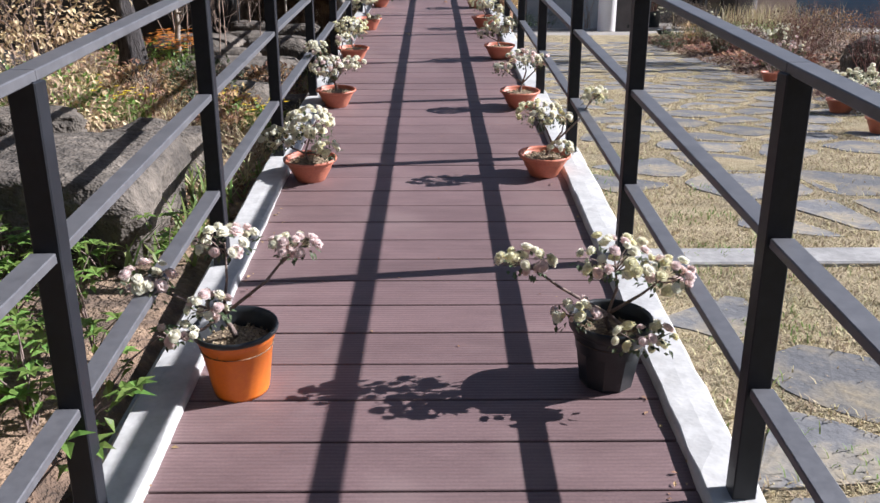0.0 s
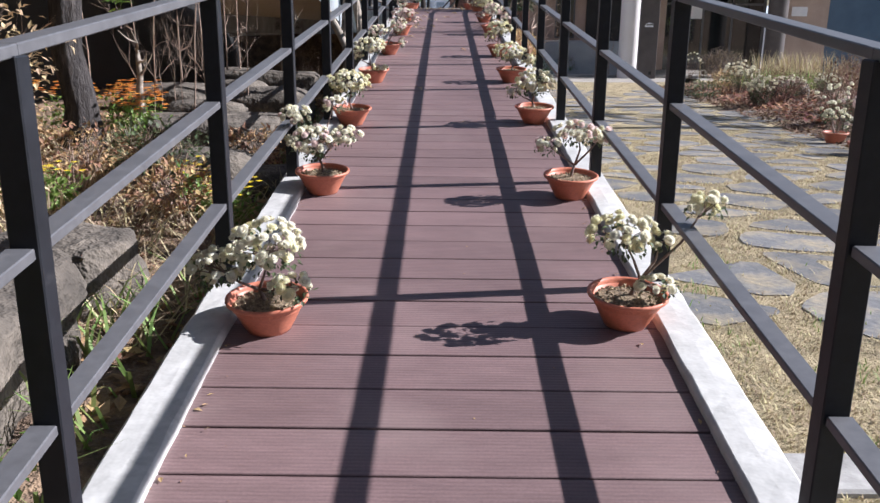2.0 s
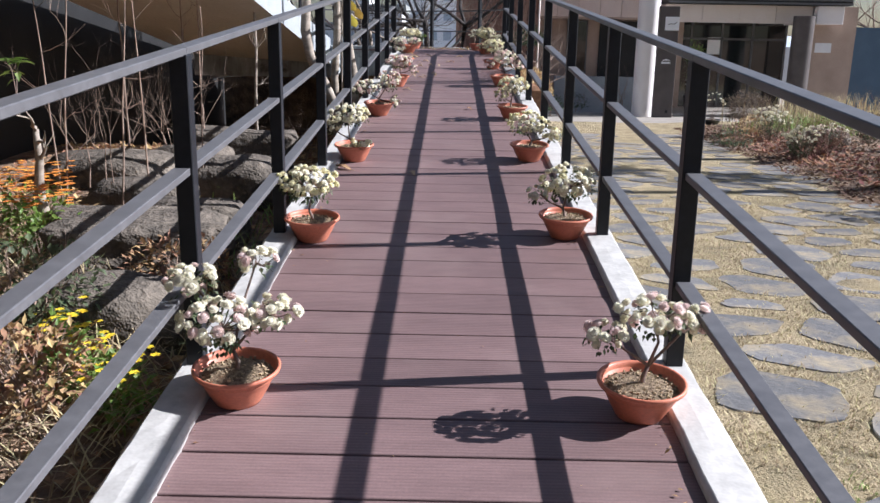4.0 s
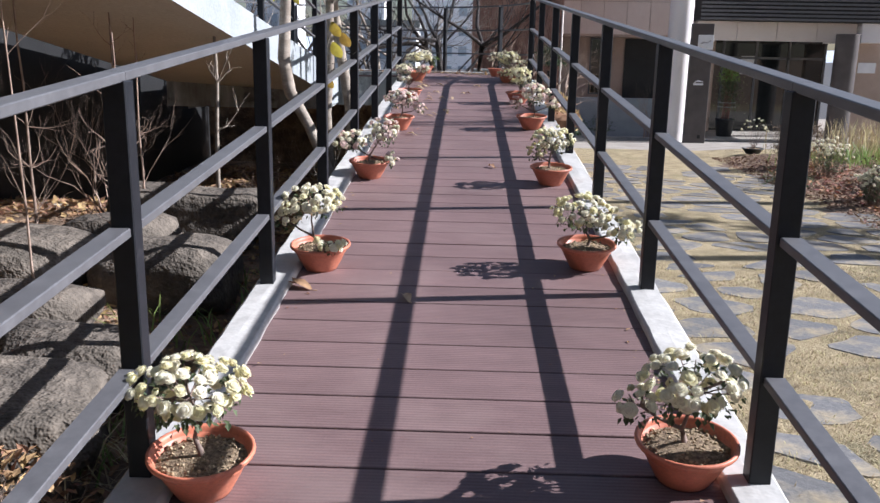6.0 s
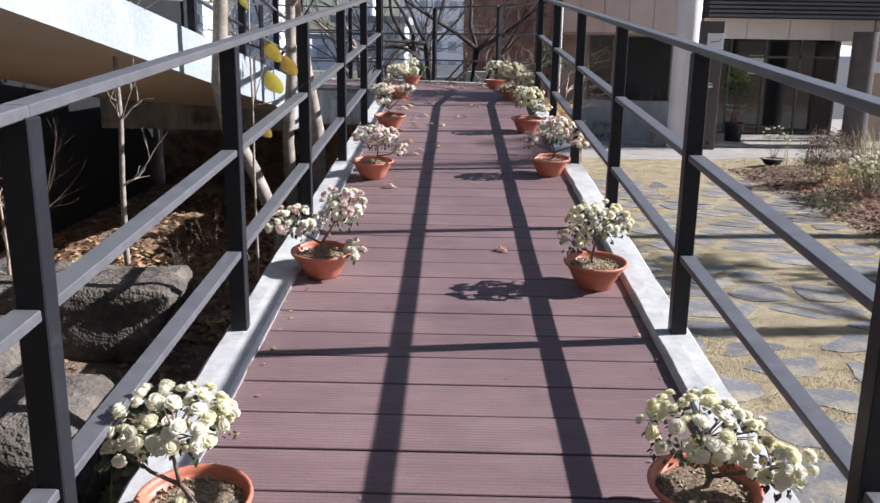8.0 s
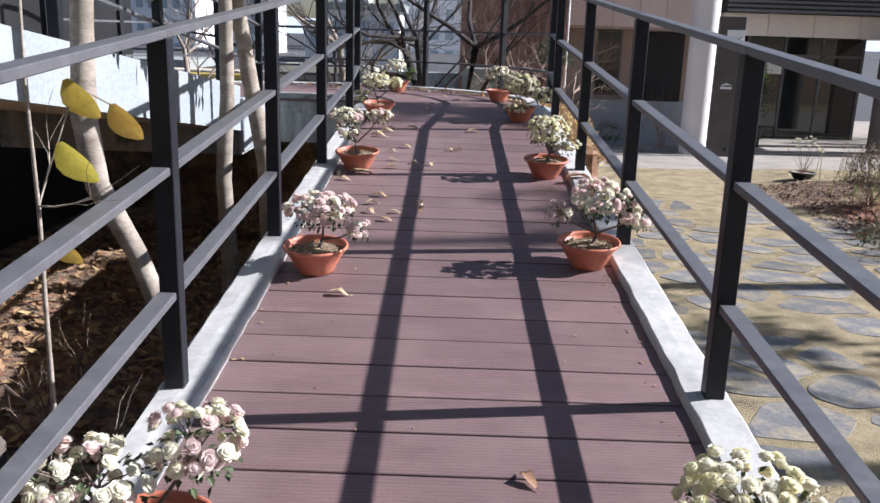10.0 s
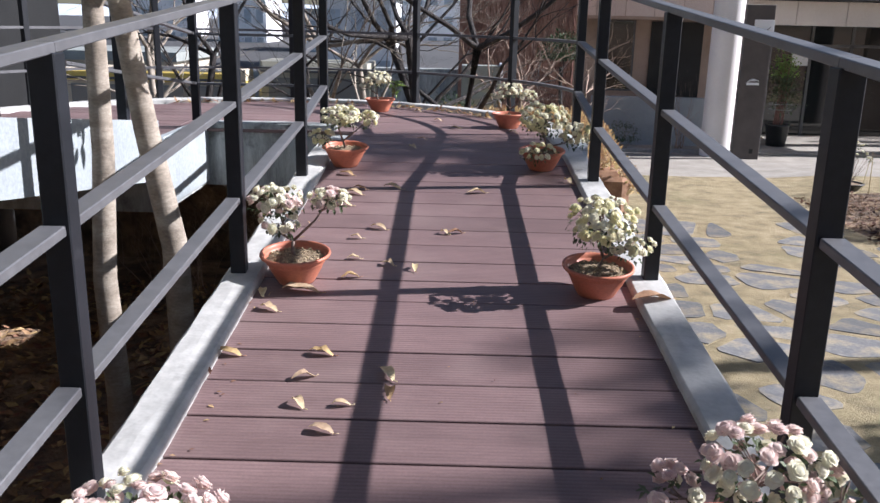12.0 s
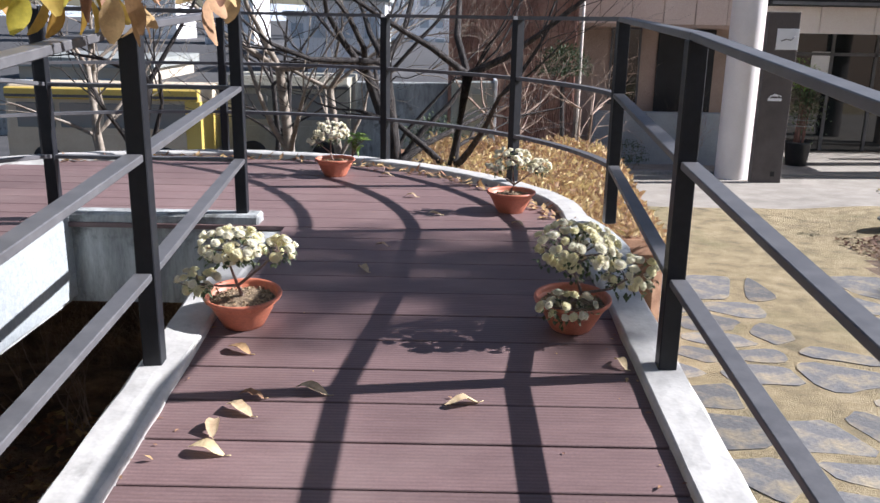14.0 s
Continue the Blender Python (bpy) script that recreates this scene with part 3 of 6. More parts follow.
for i in range(10):
    y = 18.68 - 1.5 * max(0, i - 0) if i else 18.68
    q = (-1.985, y, upper_z(y) if i else Z_LAND)
    post(rail_u, q[0], q[1], q[2] + 0.05)
    for k, h in enumerate(RAILS):
        flat_bar("rail" if k < 2 else "handrail", (prev[0], prev[1], prev[2] + h), (q[0], q[1], q[2] + h), rail_u, 0.04, 0.02)
    prev = q

# ---- potted chrysanthemums ----
def blossom_mesh(name, mat, seed):
    """A pompon flower: a ruffled dome of overlapping petals on a small green calyx."""
    rg = random.Random(seed)
    bm = bmesh.new()
    n = 0
    for ring, (tilt, count, r) in enumerate(((-8, 11, 1.0), (16, 11, 1.02), (40, 9, 0.98), (66, 6, 0.92))):
        for k in range(count):
            a = 2 * math.pi * (k + 0.5 * (ring % 2)) / count + rg.uniform(-0.15, 0.15)
            e = math.radians(tilt + rg.uniform(-8, 8))
            d = Vector((math.cos(a) * math.cos(e), math.sin(a) * math.cos(e), math.sin(e) * 0.85))
            s = Vector((-math.sin(a), math.cos(a), 0))
            u = d.cross(s)
            w = 0.36 if ring < 3 else 0.3
            base, tip = d * 0.45, d * r * rg.uniform(0.82, 1.12)
            v = [bm.verts.new(p) for p in (base - s * 0.1, base + s * 0.1, tip * 0.86 + s * w, tip - u * 0.1, tip * 0.86 - s * w)]
            bm.faces.new((v[0], v[1], v[2], v[3], v[4]))
    ico = bmesh.ops.create_icosphere(bm, subdivisions=2, radius=0.70, matrix=Matrix.Translation((0, 0, 0.06)) @ Matrix.Diagonal((1, 1, 0.88, 1)))
    for v in ico['verts']:
        v.co *= 1 + 0.16 * noise.noise(v.co * 3.4 + Vector((seed, 0, 0)))
    for f in bm.faces:
        f.smooth = True
    me = bpy.data.meshes.new(name)
    bm.to_mesh(me)
    bm.free()
    me.materials.append(M[mat])
    return me


BLOOMS = {q: [blossom_mesh("blossom", m, 5 + i) for i in range(3)] for q, m in (("w", "bloom_white"), ("c", "bloom_cream"), ("p", "bloom_pink"))}


def bowl_mesh(parent, tilt):
    bm = bmesh.new()
    lathe(bm, [(0.0, 0.004), (0.074, 0.0), (0.080, 0.010), (0.104, 0.055), (0.125, 0.103), (0.129, 0.106), (0.140, 0.108), (0.1425, 0.114), (0.1415, 0.121), (0.136, 0.123), (0.130, 0.118),
               (0.127, 0.110), (0.120, 0.085)], 32)
    return part("bowl", bm, M["terracotta"], parent)


def nursery_mesh(parent, mat, facets):
    bm = bmesh.new()
    lathe(bm, [(0.0, 0.004), (0.083, 0.0), (0.086, 0.01), (0.111, 0.180), (0.1165, 0.182), (0.122, 0.207)] if mat == "orange" else [(0.0, 0.004), (0.083, 0.0), (0.086, 0.01), (0.112, 0.19)], facets, smooth=facets > 12)
    if mat == "orange":
        part("pot", bm, M[mat], parent)
        bm, mat = bmesh.new(), "black_plastic"
    lathe(bm, [(0.119, 0.205), (0.128, 0.206), (0.130, 0.214), (0.128, 0.222), (0.121, 0.221), (0.112, 0.205), (0.097, 0.12)] if facets > 12 else [(0.112, 0.185), (0.117, 0.19), (0.128, 0.192), (0.131, 0.203), (0.129, 0.222), (0.124, 0.224), (0.117, 0.215), (0.104, 0.12)], 28)
    return part("rim" if facets > 12 else "pot", bm, M[mat], parent, "scuffed dark grey rim" if facets > 12 else "")


def grit(parent, r, z, seed):
    rg = random.Random(seed)
    bm = bmesh.new()
    rings = lathe(bm, [(r, z - 0.006), (r * 0.7, z + 0.004), (r * 0.35, z + 0.010), (0.004, z + 0.014)], 20)
    soil = part("soil", bm, M["potting"], parent)
    bm = bmesh.new()
    for _ in range(170):
        a, q = rg.uniform(0, 6.283), r * 0.95 * math.sqrt(rg.random())
        s = rg.uniform(0.0025, 0.0065)
        m = Matrix.Translation((q * math.cos(a), q * math.sin(a), z + 0.012 * (1 - q / r) + 0.001)) @ Euler((rg.uniform(0, 3), rg.uniform(0, 3), 0)).to_matrix().to_4x4() @ Matrix.Diagonal((s, s * rg.uniform(0.6, 1), s * 0.7, 1))
        bmesh.ops.create_cube(bm, size=1.6, matrix=m)
    tagged(part("grit", bm, M["pebble"], parent), kind="stuff")


def chrysanthemum(x, y, z, lobes, kinds="w", pot="bowl", seed=0, size=0.020, trunk=(0, 0), label=""):
    """lobes: (dx, dy, dz, rx, ry, rz, count) above the pot's rim; each carries its branch, leaves and blossoms."""
    rg = random.Random(seed)
    if not label:
        label = "terracotta bowl of " + {"w": "white pompon chrysanthemum", "c": "cream-yellow pompon chrysanthemum", "p": "pink and white chrysanthemum"}[kinds[0]] + " trained like a bonsai"
    th = thing("potted_chrysanthemum", label, "potted plant", (x, y, z), "chrysanthemums along the ramp")
    th.rotation_euler = (math.atan(SLOPE) if y < Y_LAND else 0, 0, rg.uniform(-0.1, 0.1))
    rim = 0.115
    if pot == "bowl":
        bowl_mesh(th, 0)
        grit(th, 0.122, 0.096, seed)
    else:
        rim = 0.21
        nursery_mesh(th, "orange" if pot == "orange" else "black_plastic", 28 if pot == "orange" else 10)
        grit(th, 0.112, 0.165, seed)
    base = Vector((trunk[0], trunk[1], rim - 0.03))
    stem, leaves = bmesh.new(), bmesh.new()
    cen = Vector((0, 0, 0))
    tot = sum(l[6] for l in lobes)
    for l in lobes:
        cen += Vector(l[:3]) * l[6] / tot
    fork = base.lerp(Vector((cen.x, cen.y, rim + max(0.03, cen.z * 0.55))), 0.75)
    mid = base.lerp(fork, 0.5) + Vector((rg.uniform(-0.012, 0.012), rg.uniform(-0.01, 0.01), 0))
    tube(stem, [base, mid, fork], [0.010, 0.008, 0.0065], 7)
    for dx, dy, dz, rx, ry, rz, count in lobes:
        c = Vector((dx * 1.08, dy * 1.08, rim + 0.035 + dz * 1.12))
        knee = fork.lerp(c, 0.55) + Vector((rg.uniform(-0.02, 0.02), rg.uniform(-0.02, 0.02), -0.01))
        tube(stem, [fork, knee, c], [0.006, 0.0045, 0.003], 6)
        for _ in range(3 + count // 4):
            d = ball_dir_of(rg)
            tip = c + Vector((d.x * rx, d.y * ry, abs(d.z) * rz * 0.8)) * 0.9
            k = c.lerp(tip, 0.5) + Vector((0, 0, -0.012))
            tube(stem, [knee.lerp(c, rg.uniform(0.4, 1)), k, tip], [0.003, 0.0022, 0.0014], 4, False)
        for _ in range(int(count * 5.0)):
            d = ball_dir_of(rg)
            p = c + Vector((d.x * rx, d.y * ry, d.z * rz * 0.8)) * rg.uniform(0.5, 1.0) - Vector((0, 0, 0.012))
            dd = (d + ball_dir_of(rg) * 0.8 + Vector((0, 0, -0.3)))
            leaf_quad(leaves, p, dd, Vector((0, 0, 1)), rg.uniform(0.014, 0.028), rg.uniform(0.010, 0.018), rg.uniform(-0.3, 0.8))
        placed = []
        for _ in range(int(count * 1.6)):
            for _try in range(14):
                d = ball_dir_of(rg)
                d.z = d.z * 0.75 + 0.25
                p = c + Vector((d.x * rx, d.y * ry, d.z * rz)) * rg.uniform(0.82, 1.04)
                if all((p - q).length > size * 1.35 for q in placed):
                    break
            placed.append(p)
            kk = rg.choice(kinds)
            ob = new("blossom", rg.choice(BLOOMS[kk]))
            ob.parent = th
            s = size * rg.uniform(0.72, 1.15)
            up = (Vector((d.x, d.y, d.z + 0.55)) + 0.35 * ball_dir_of(rg)).normalized()
            ob.matrix_local = Matrix.Translation(p) @ up.to_track_quat("Z", "Y").to_matrix().to_4x4() @ Matrix.Rotation(rg.uniform(0, 6.28), 4, "Z") @ Matrix.Diagonal((s * rg.uniform(0.85, 1.15), s, s * rg.uniform(0.8, 1.1), 1))
    tagged(part("stemwork", stem, M["stem"], th), kind="stuff")
    part("foliage", leaves, M["leaf"], th)
    return th


def ball_dir_of(rg):
    while True:
        v = Vector((rg.uniform(-1, 1), rg.uniform(-1, 1), rg.uniform(-1, 1)))
        if 0.05 < v.length < 1:
            return v.normalized()


PLANTS = [
    # x, y, kinds, pot, lobes
    (-0.56, 2.42, "wwp", "orange", ((-0.05, -0.05, 0.05, 0.07, 0.05, 0.05, 9), (-0.02, 0.05, 0.20, 0.10, 0.08, 0.05, 10), (-0.24, 0.0, 0.10, 0.09, 0.07, 0.06, 10), (0.17, 0.06, 0.19, 0.075, 0.05, 0.03, 10), (-0.13, -0.1, 0.0, 0.06, 0.05, 0.03, 5))),
    (0.585, 2.46, "wwcp", "black", ((0.0, 0.02, 0.14, 0.13, 0.11, 0.07, 20), (-0.25, 0.04, 0.13, 0.09, 0.06, 0.045, 11), (0.14, 0.0, 0.10, 0.08, 0.09, 0.06, 12), (-0.12, -0.06, 0.02, 0.07, 0.06, 0.04, 7), (0.06, -0.13, -0.02, 0.10, 0.05, 0.05, 10))),
    (-0.61, 4.46, "wwwc", "bowl", ((0.0, 0.02, 0.12, 0.13, 0.11, 0.10, 34), (-0.15, 0.0, 0.06, 0.11, 0.09, 0.06, 20), (0.10, -0.06, 0.03, 0.07, 0.06, 0.05, 9))),
    (0.64, 4.53, "wcw", "bowl", ((-0.04, 0.0, 0.16, 0.12, 0.09, 0.08, 22), (0.24, 0.04, 0.24, 0.07, 0.05, 0.05, 9), (0.09, 0.0, 0.14, 0.05, 0.05, 0.03, 4), (0.07, -0.07, 0.02, 0.08, 0.05, 0.035, 8))),
    (-0.645, 6.1, "wwwwp", "bowl", ((-0.04, 0.0, 0.10, 0.13, 0.11, 0.09, 34), (-0.12, 0.04, 0.22, 0.08, 0.07, 0.06, 14), (0.11, 0.02, 0.13, 0.09, 0.08, 0.05, 14), (0.06, 0.1, 0.26, 0.07, 0.06, 0.04, 8))),
    (0.655, 6.06, "wwp", "bowl", ((0.02, 0.0, 0.17, 0.12, 0.09, 0.06, 20), (-0.12, 0.0, 0.11, 0.07, 0.07, 0.04, 9), (0.14, 0.02, 0.15, 0.08, 0.07, 0.04, 11))),
    (-0.665, 7.78, "wc", "bowl", ((-0.02, 0.0, 0.12, 0.15, 0.12, 0.10, 44),)),
    (0.65, 7.91, "wwc", "bowl", ((0.0, 0.0, 0.12, 0.14, 0.12, 0.10, 38), (-0.13, -0.02, 0.07, 0.06, 0.06, 0.05, 8))),
    (-0.65, 9.6, "wcw", "bowl", ((-0.03, 0.0, 0.15, 0.15, 0.12, 0.08, 36), (0.07, -0.10, 0.0, 0.07, 0.04, 0.04, 6), (-0.15, 0.0, 0.08, 0.07, 0.07, 0.05, 8))),
    (0.615, 9.71, "cw", "bowl", ((-0.02, 0.0, 0.10, 0.15, 0.12, 0.09, 38), (0.14, -0.05, 0.05, 0.08, 0.07, 0.06, 12))),
    (-0.63, 11.5, "wpw", "bowl", ((-0.12, 0.0, 0.09, 0.15, 0.12, 0.07, 28), (0.09, 0.03, 0.14, 0.10, 0.09, 0.10, 26), (0.14, -0.06, -0.01, 0.04, 0.04, 0.05, 6))),
    (0.605, 11.42, "wc", "bowl", ((0.0, 0.0, 0.13, 0.14, 0.12, 0.09, 36), (-0.1, 0.0, 0.06, 0.07, 0.07, 0.05, 9))),
    (-0.58, 13.42, "pwp", "bowl", ((0.02, 0.0, 0.11, 0.15, 0.12, 0.08, 38), (0.17, -0.04, 0.05, 0.06, 0.05, 0.04, 7))),
    (0.63, 13.6, "ppw", "bowl", ((0.03, 0.0, 0.14, 0.13, 0.11, 0.10, 36), (0.18, 0.0, 0.08, 0.08, 0.07, 0.06, 11), (-0.14, 0.0, 0.08, 0.06, 0.06, 0.05, 7))),
    (-0.605, 15.3, "wwp", "bowl", ((-0.06, 0.0, 0.16, 0.11, 0.09, 0.06, 24), (0.13, 0.02, 0.17, 0.08, 0.06, 0.04, 12), (-0.05, -0.03, 0.09, 0.08, 0.07, 0.05, 9))),
    (0.602, 15.24, "wc", "bowl", ((0.0, 0.0, 0.12, 0.14, 0.12, 0.11, 44), (0.10, -0.04, 0.06, 0.09, 0.08, 0.06, 12))),
    (-0.632, 17.18, "wc", "bowl", ((-0.02, 0.0, 0.13, 0.13, 0.11, 0.07, 32), (0.13, 0.0, 0.12, 0.06, 0.06, 0.05, 8), (-0.13, -0.06, 0.03, 0.07, 0.06, 0.05, 10))),
    (0.575, 17.2, "wc", "bowl", ((0.0, 0.0, 0.13, 0.15, 0.13, 0.11, 46), (0.18, -0.03, 0.06, 0.10, 0.08, 0.08, 18), (-0.03, -0.12, -0.02, 0.11, 0.05, 0.06, 12))),
    (-0.66, 20.1, "w", "bowl", ((-0.02, 0.0, 0.13, 0.13, 0.11, 0.08, 28), (-0.12, 0.0, 0.08, 0.06, 0.05, 0.04, 6))),
    (0.49, 19.05, "w", "bowl", ((0.0, 0.0, 0.14, 0.11, 0.10, 0.06, 20), (0.13, -0.02, 0.10, 0.07, 0.06, 0.05, 9), (-0.09, 0.0, 0.10, 0.06, 0.06, 0.05, 6))),
]
for i, (x, y, kinds, pot, lobes) in enumerate(PLANTS):
    label = {"orange": "orange nursery pot with a sparse white chrysanthemum on long bare branches", "black": "black plastic nursery pot with a spreading white chrysanthemum"}.get(pot, "")
    chrysanthemum(x, y, (deck_z(y)) + 0.001, lobes, kinds, pot, 100 + i, label=label)

# ---- plants: makers ----
def limbs(bm, p, d, length, r, depth, rg, spread=0.6, up=0.15, sides=5, tips=None, kids=3):
    """A tapering, crooked branch that forks until it is a twig."""
    pts, rad = [p], [r]
    q, dd = p.copy(), d.normalized()
    for i in range(3):
        dd = (dd + Vector((rg.uniform(-1, 1), rg.uniform(-1, 1), rg.uniform(-1, 1))) * 0.30 + Vector((0, 0, up * 0.3))).normalized()
        q = q + dd * length / 3
        pts.append(q.copy())
        rad.append(r * (1 - 0.16 * (i + 1)))
    tube(bm, pts, rad, sides if depth > 1 else max(3, sides - 2), False)
    if depth <= 0:
        if tips is not None:
            tips.append((q, dd))
        return
    for k in range(kids):
        a = ball_dir_of(rg)
        nd = (dd + a * spread + Vector((0, 0, up))).normalized()
        start = pts[rg.choice((2, 3, 3))]
        limbs(bm, start, nd, length * rg.uniform(0.6, 0.85), rad[-1] * rg.uniform(0.55, 0.8), depth - 1, rg, spread, up, sides, tips, kids)


def leaf_cloud(bm, c, rx, ry, rz, n, length, width, rg, inner=0.55, squash=0.0):
    for _ in range(n):
        d = ball_dir_of(rg)
        if d.z < -0.5:
            d.z *= 0.4
        lump = 1 + 0.22 * noise.noise(Vector((d.x * 2.2 + c[0], d.y * 2.2 + c[1], d.z * 2.2)))
        p = Vector(c) + Vector((d.x * rx, d.y * ry, d.z * rz)) * rg.uniform(inner, 1.0) * lump
        leaf_quad(bm, p, d + ball_dir_of(rg) * 0.9, Vector((0, 0, 1)), length * rg.uniform(0.6, 1.3), width * rg.uniform(0.6, 1.3), rg.uniform(-0.3, 0.8))


def shrub(x, y, r, h, leaf, label, n=900, size=0.05, stems=7, seed=1, name="shrub", twig="twig", group=""):
    rg = random.Random(seed)
    z = ground_z(x, y)
    th = thing(name, label, "shrub", (x, y, z - 0.02), group)
    bm = bmesh.new()
    for _ in range(stems):
        d = Vector((rg.uniform(-0.6, 0.6), rg.uniform(-0.6, 0.6), 1))
        limbs(bm, Vector((rg.uniform(-0.2, 0.2) * r, rg.uniform(-0.2, 0.2) * r, 0)), d, h * 0.5, 0.012, 2, rg, 0.55, 0.2, 4)
    tagged(part("branchwork", bm, M[twig], th), kind="stuff")
    bm = bmesh.new()
    leaf_cloud(bm, (0, 0, h * 0.55), r, r, h * 0.5, n, size, size * 0.55, rg)
    tagged(part("foliage", bm, M[leaf], th), kind="stuff")
    return th


def bare_shrub(x, y, h, n, label, seed=1, twig="twig", lean=0.35, r=0.007, depth=2, spread=0.5, name="bare_shrub"):
    rg = random.Random(seed)
    th = thing(name, label, "shrub", (x, y, ground_z(x, y) - 0.02))
    bm = bmesh.new()
    for _ in range(n):
        d = Vector((rg.uniform(-lean, lean), rg.uniform(-lean, lean), 1))
        limbs(bm, Vector((rg.uniform(-0.12, 0.12), rg.uniform(-0.12, 0.12), 0)), d, h * rg.uniform(0.35, 0.6), r * rg.uniform(0.7, 1.3), depth, rg, spread, 0.25, 5)
    tagged(part("stemwork", bm, M[twig], th), kind="stuff")
    return th


def flower_clump(x, y, r, h, kinds, label, n=30, seed=1, size=0.03, group="", leaf="leaf"):
    """A loose clump of leafy stems with pompon flowers on top."""
    rg = random.Random(seed)
    th = thing("flower_clump", label, "flowers", (x, y, ground_z(x, y) - 0.02), group)
    st, lf = bmesh.new(), bmesh.new()
    for _ in range(n):
        a, q = rg.uniform(0, 6.283), r * math.sqrt(rg.random())
        tip = Vector((q * math.cos(a), q * math.sin(a), h * rg.uniform(0.65, 1.05) * (1 - 0.25 * (q / r) ** 2)))
        foot = Vector((tip.x * 0.35, tip.y * 0.35, 0))
        tube(st, [foot, foot.lerp(tip, 0.5) + Vector((0, 0, 0.02)), tip], [0.004, 0.003, 0.002], 3, False)
        for _k in range(9):
            p = foot.lerp(tip, rg.uniform(0.25, 0.95))
            leaf_quad(lf, p, ball_dir_of(rg), Vector((0, 0, 1)), rg.uniform(0.03, 0.06), rg.uniform(0.02, 0.035), 0.4)
        ob = new("blossom", rg.choice(BLOOMS[rg.choice(kinds)]))
        ob.parent = th
        s = size * rg.uniform(0.7, 1.2)
        ob.matrix_local = Matrix.Translation(tip) @ Euler((rg.uniform(-0.6, 0.6), rg.uniform(-0.6, 0.6), rg.uniform(0, 6))).to_matrix().to_4x4() @ Matrix.Diagonal((s, s, s, 1))
    part("stemwork", st, M["stem"], th)
    tagged(part("foliage", lf, M[leaf], th), kind="stuff")
    return th


def rock(x, y, rx, ry, rz, label, seed=1, z=None, turn=0.0, flat=1.0, mat="rock", name="boulder"):
    bm = bmesh.new()
    bmesh.ops.create_icosphere(bm, subdivisions=3, radius=1.0)
    for v in bm.verts:
        n = v.co.normalized()
        q = Vector((n.x + seed * 3.1, n.y - seed * 1.7, n.z + seed))
        s = 1 + 0.26 * noise.noise(q * 1.1) + 0.12 * noise.noise(q * 2.7) + 0.05 * noise.noise(q * 7)
        c = n * s
        for ax in (0, 1, 2):
            c[ax] = max(-0.82, min(0.82, c[ax])) if flat else c[ax]
        v.co = Vector((c.x * rx, c.y * ry, c.z * rz))
    ob = finish(bm, name, M[mat], None, True)
    ob.matrix_world = pose(x, y, (ground_z(x, y) if z is None else z) + rz * 0.35, 0, 0, turn)
    return tagged(ob, label, "rock", group="garden boulders")


# ---- courtyard paving, one object a stone ----
pavement = thing("pavement", "irregular blue-grey flagstones set in dormant lawn", "pavement", kind="structure")


STONE_W, STONE_D, STONE_ROWS, STONE_COLS = 0.74, 0.55, 43, 9
rs = random.Random(11)
SEEDS = {}
for j in range(STONE_ROWS):
    for i in range(STONE_COLS):
        SEEDS[i, j] = (0.95 + STONE_W * (i + 0.5 * (j % 2)) + rs.uniform(-0.27, 0.27), 0.7 + STONE_D * j + rs.uniform(-0.19, 0.19),
                       rs.choice((0.02, 0.04, 0.06, 0.10)) + rs.uniform(0, 0.03), rs.random() > 0.14)


def stone_edge(y):
    """Where the paving gives way to the planting bed."""
    return 4.6 + 0.09 * max(0, y - 8) - (0.2 if y < 9 else 0)


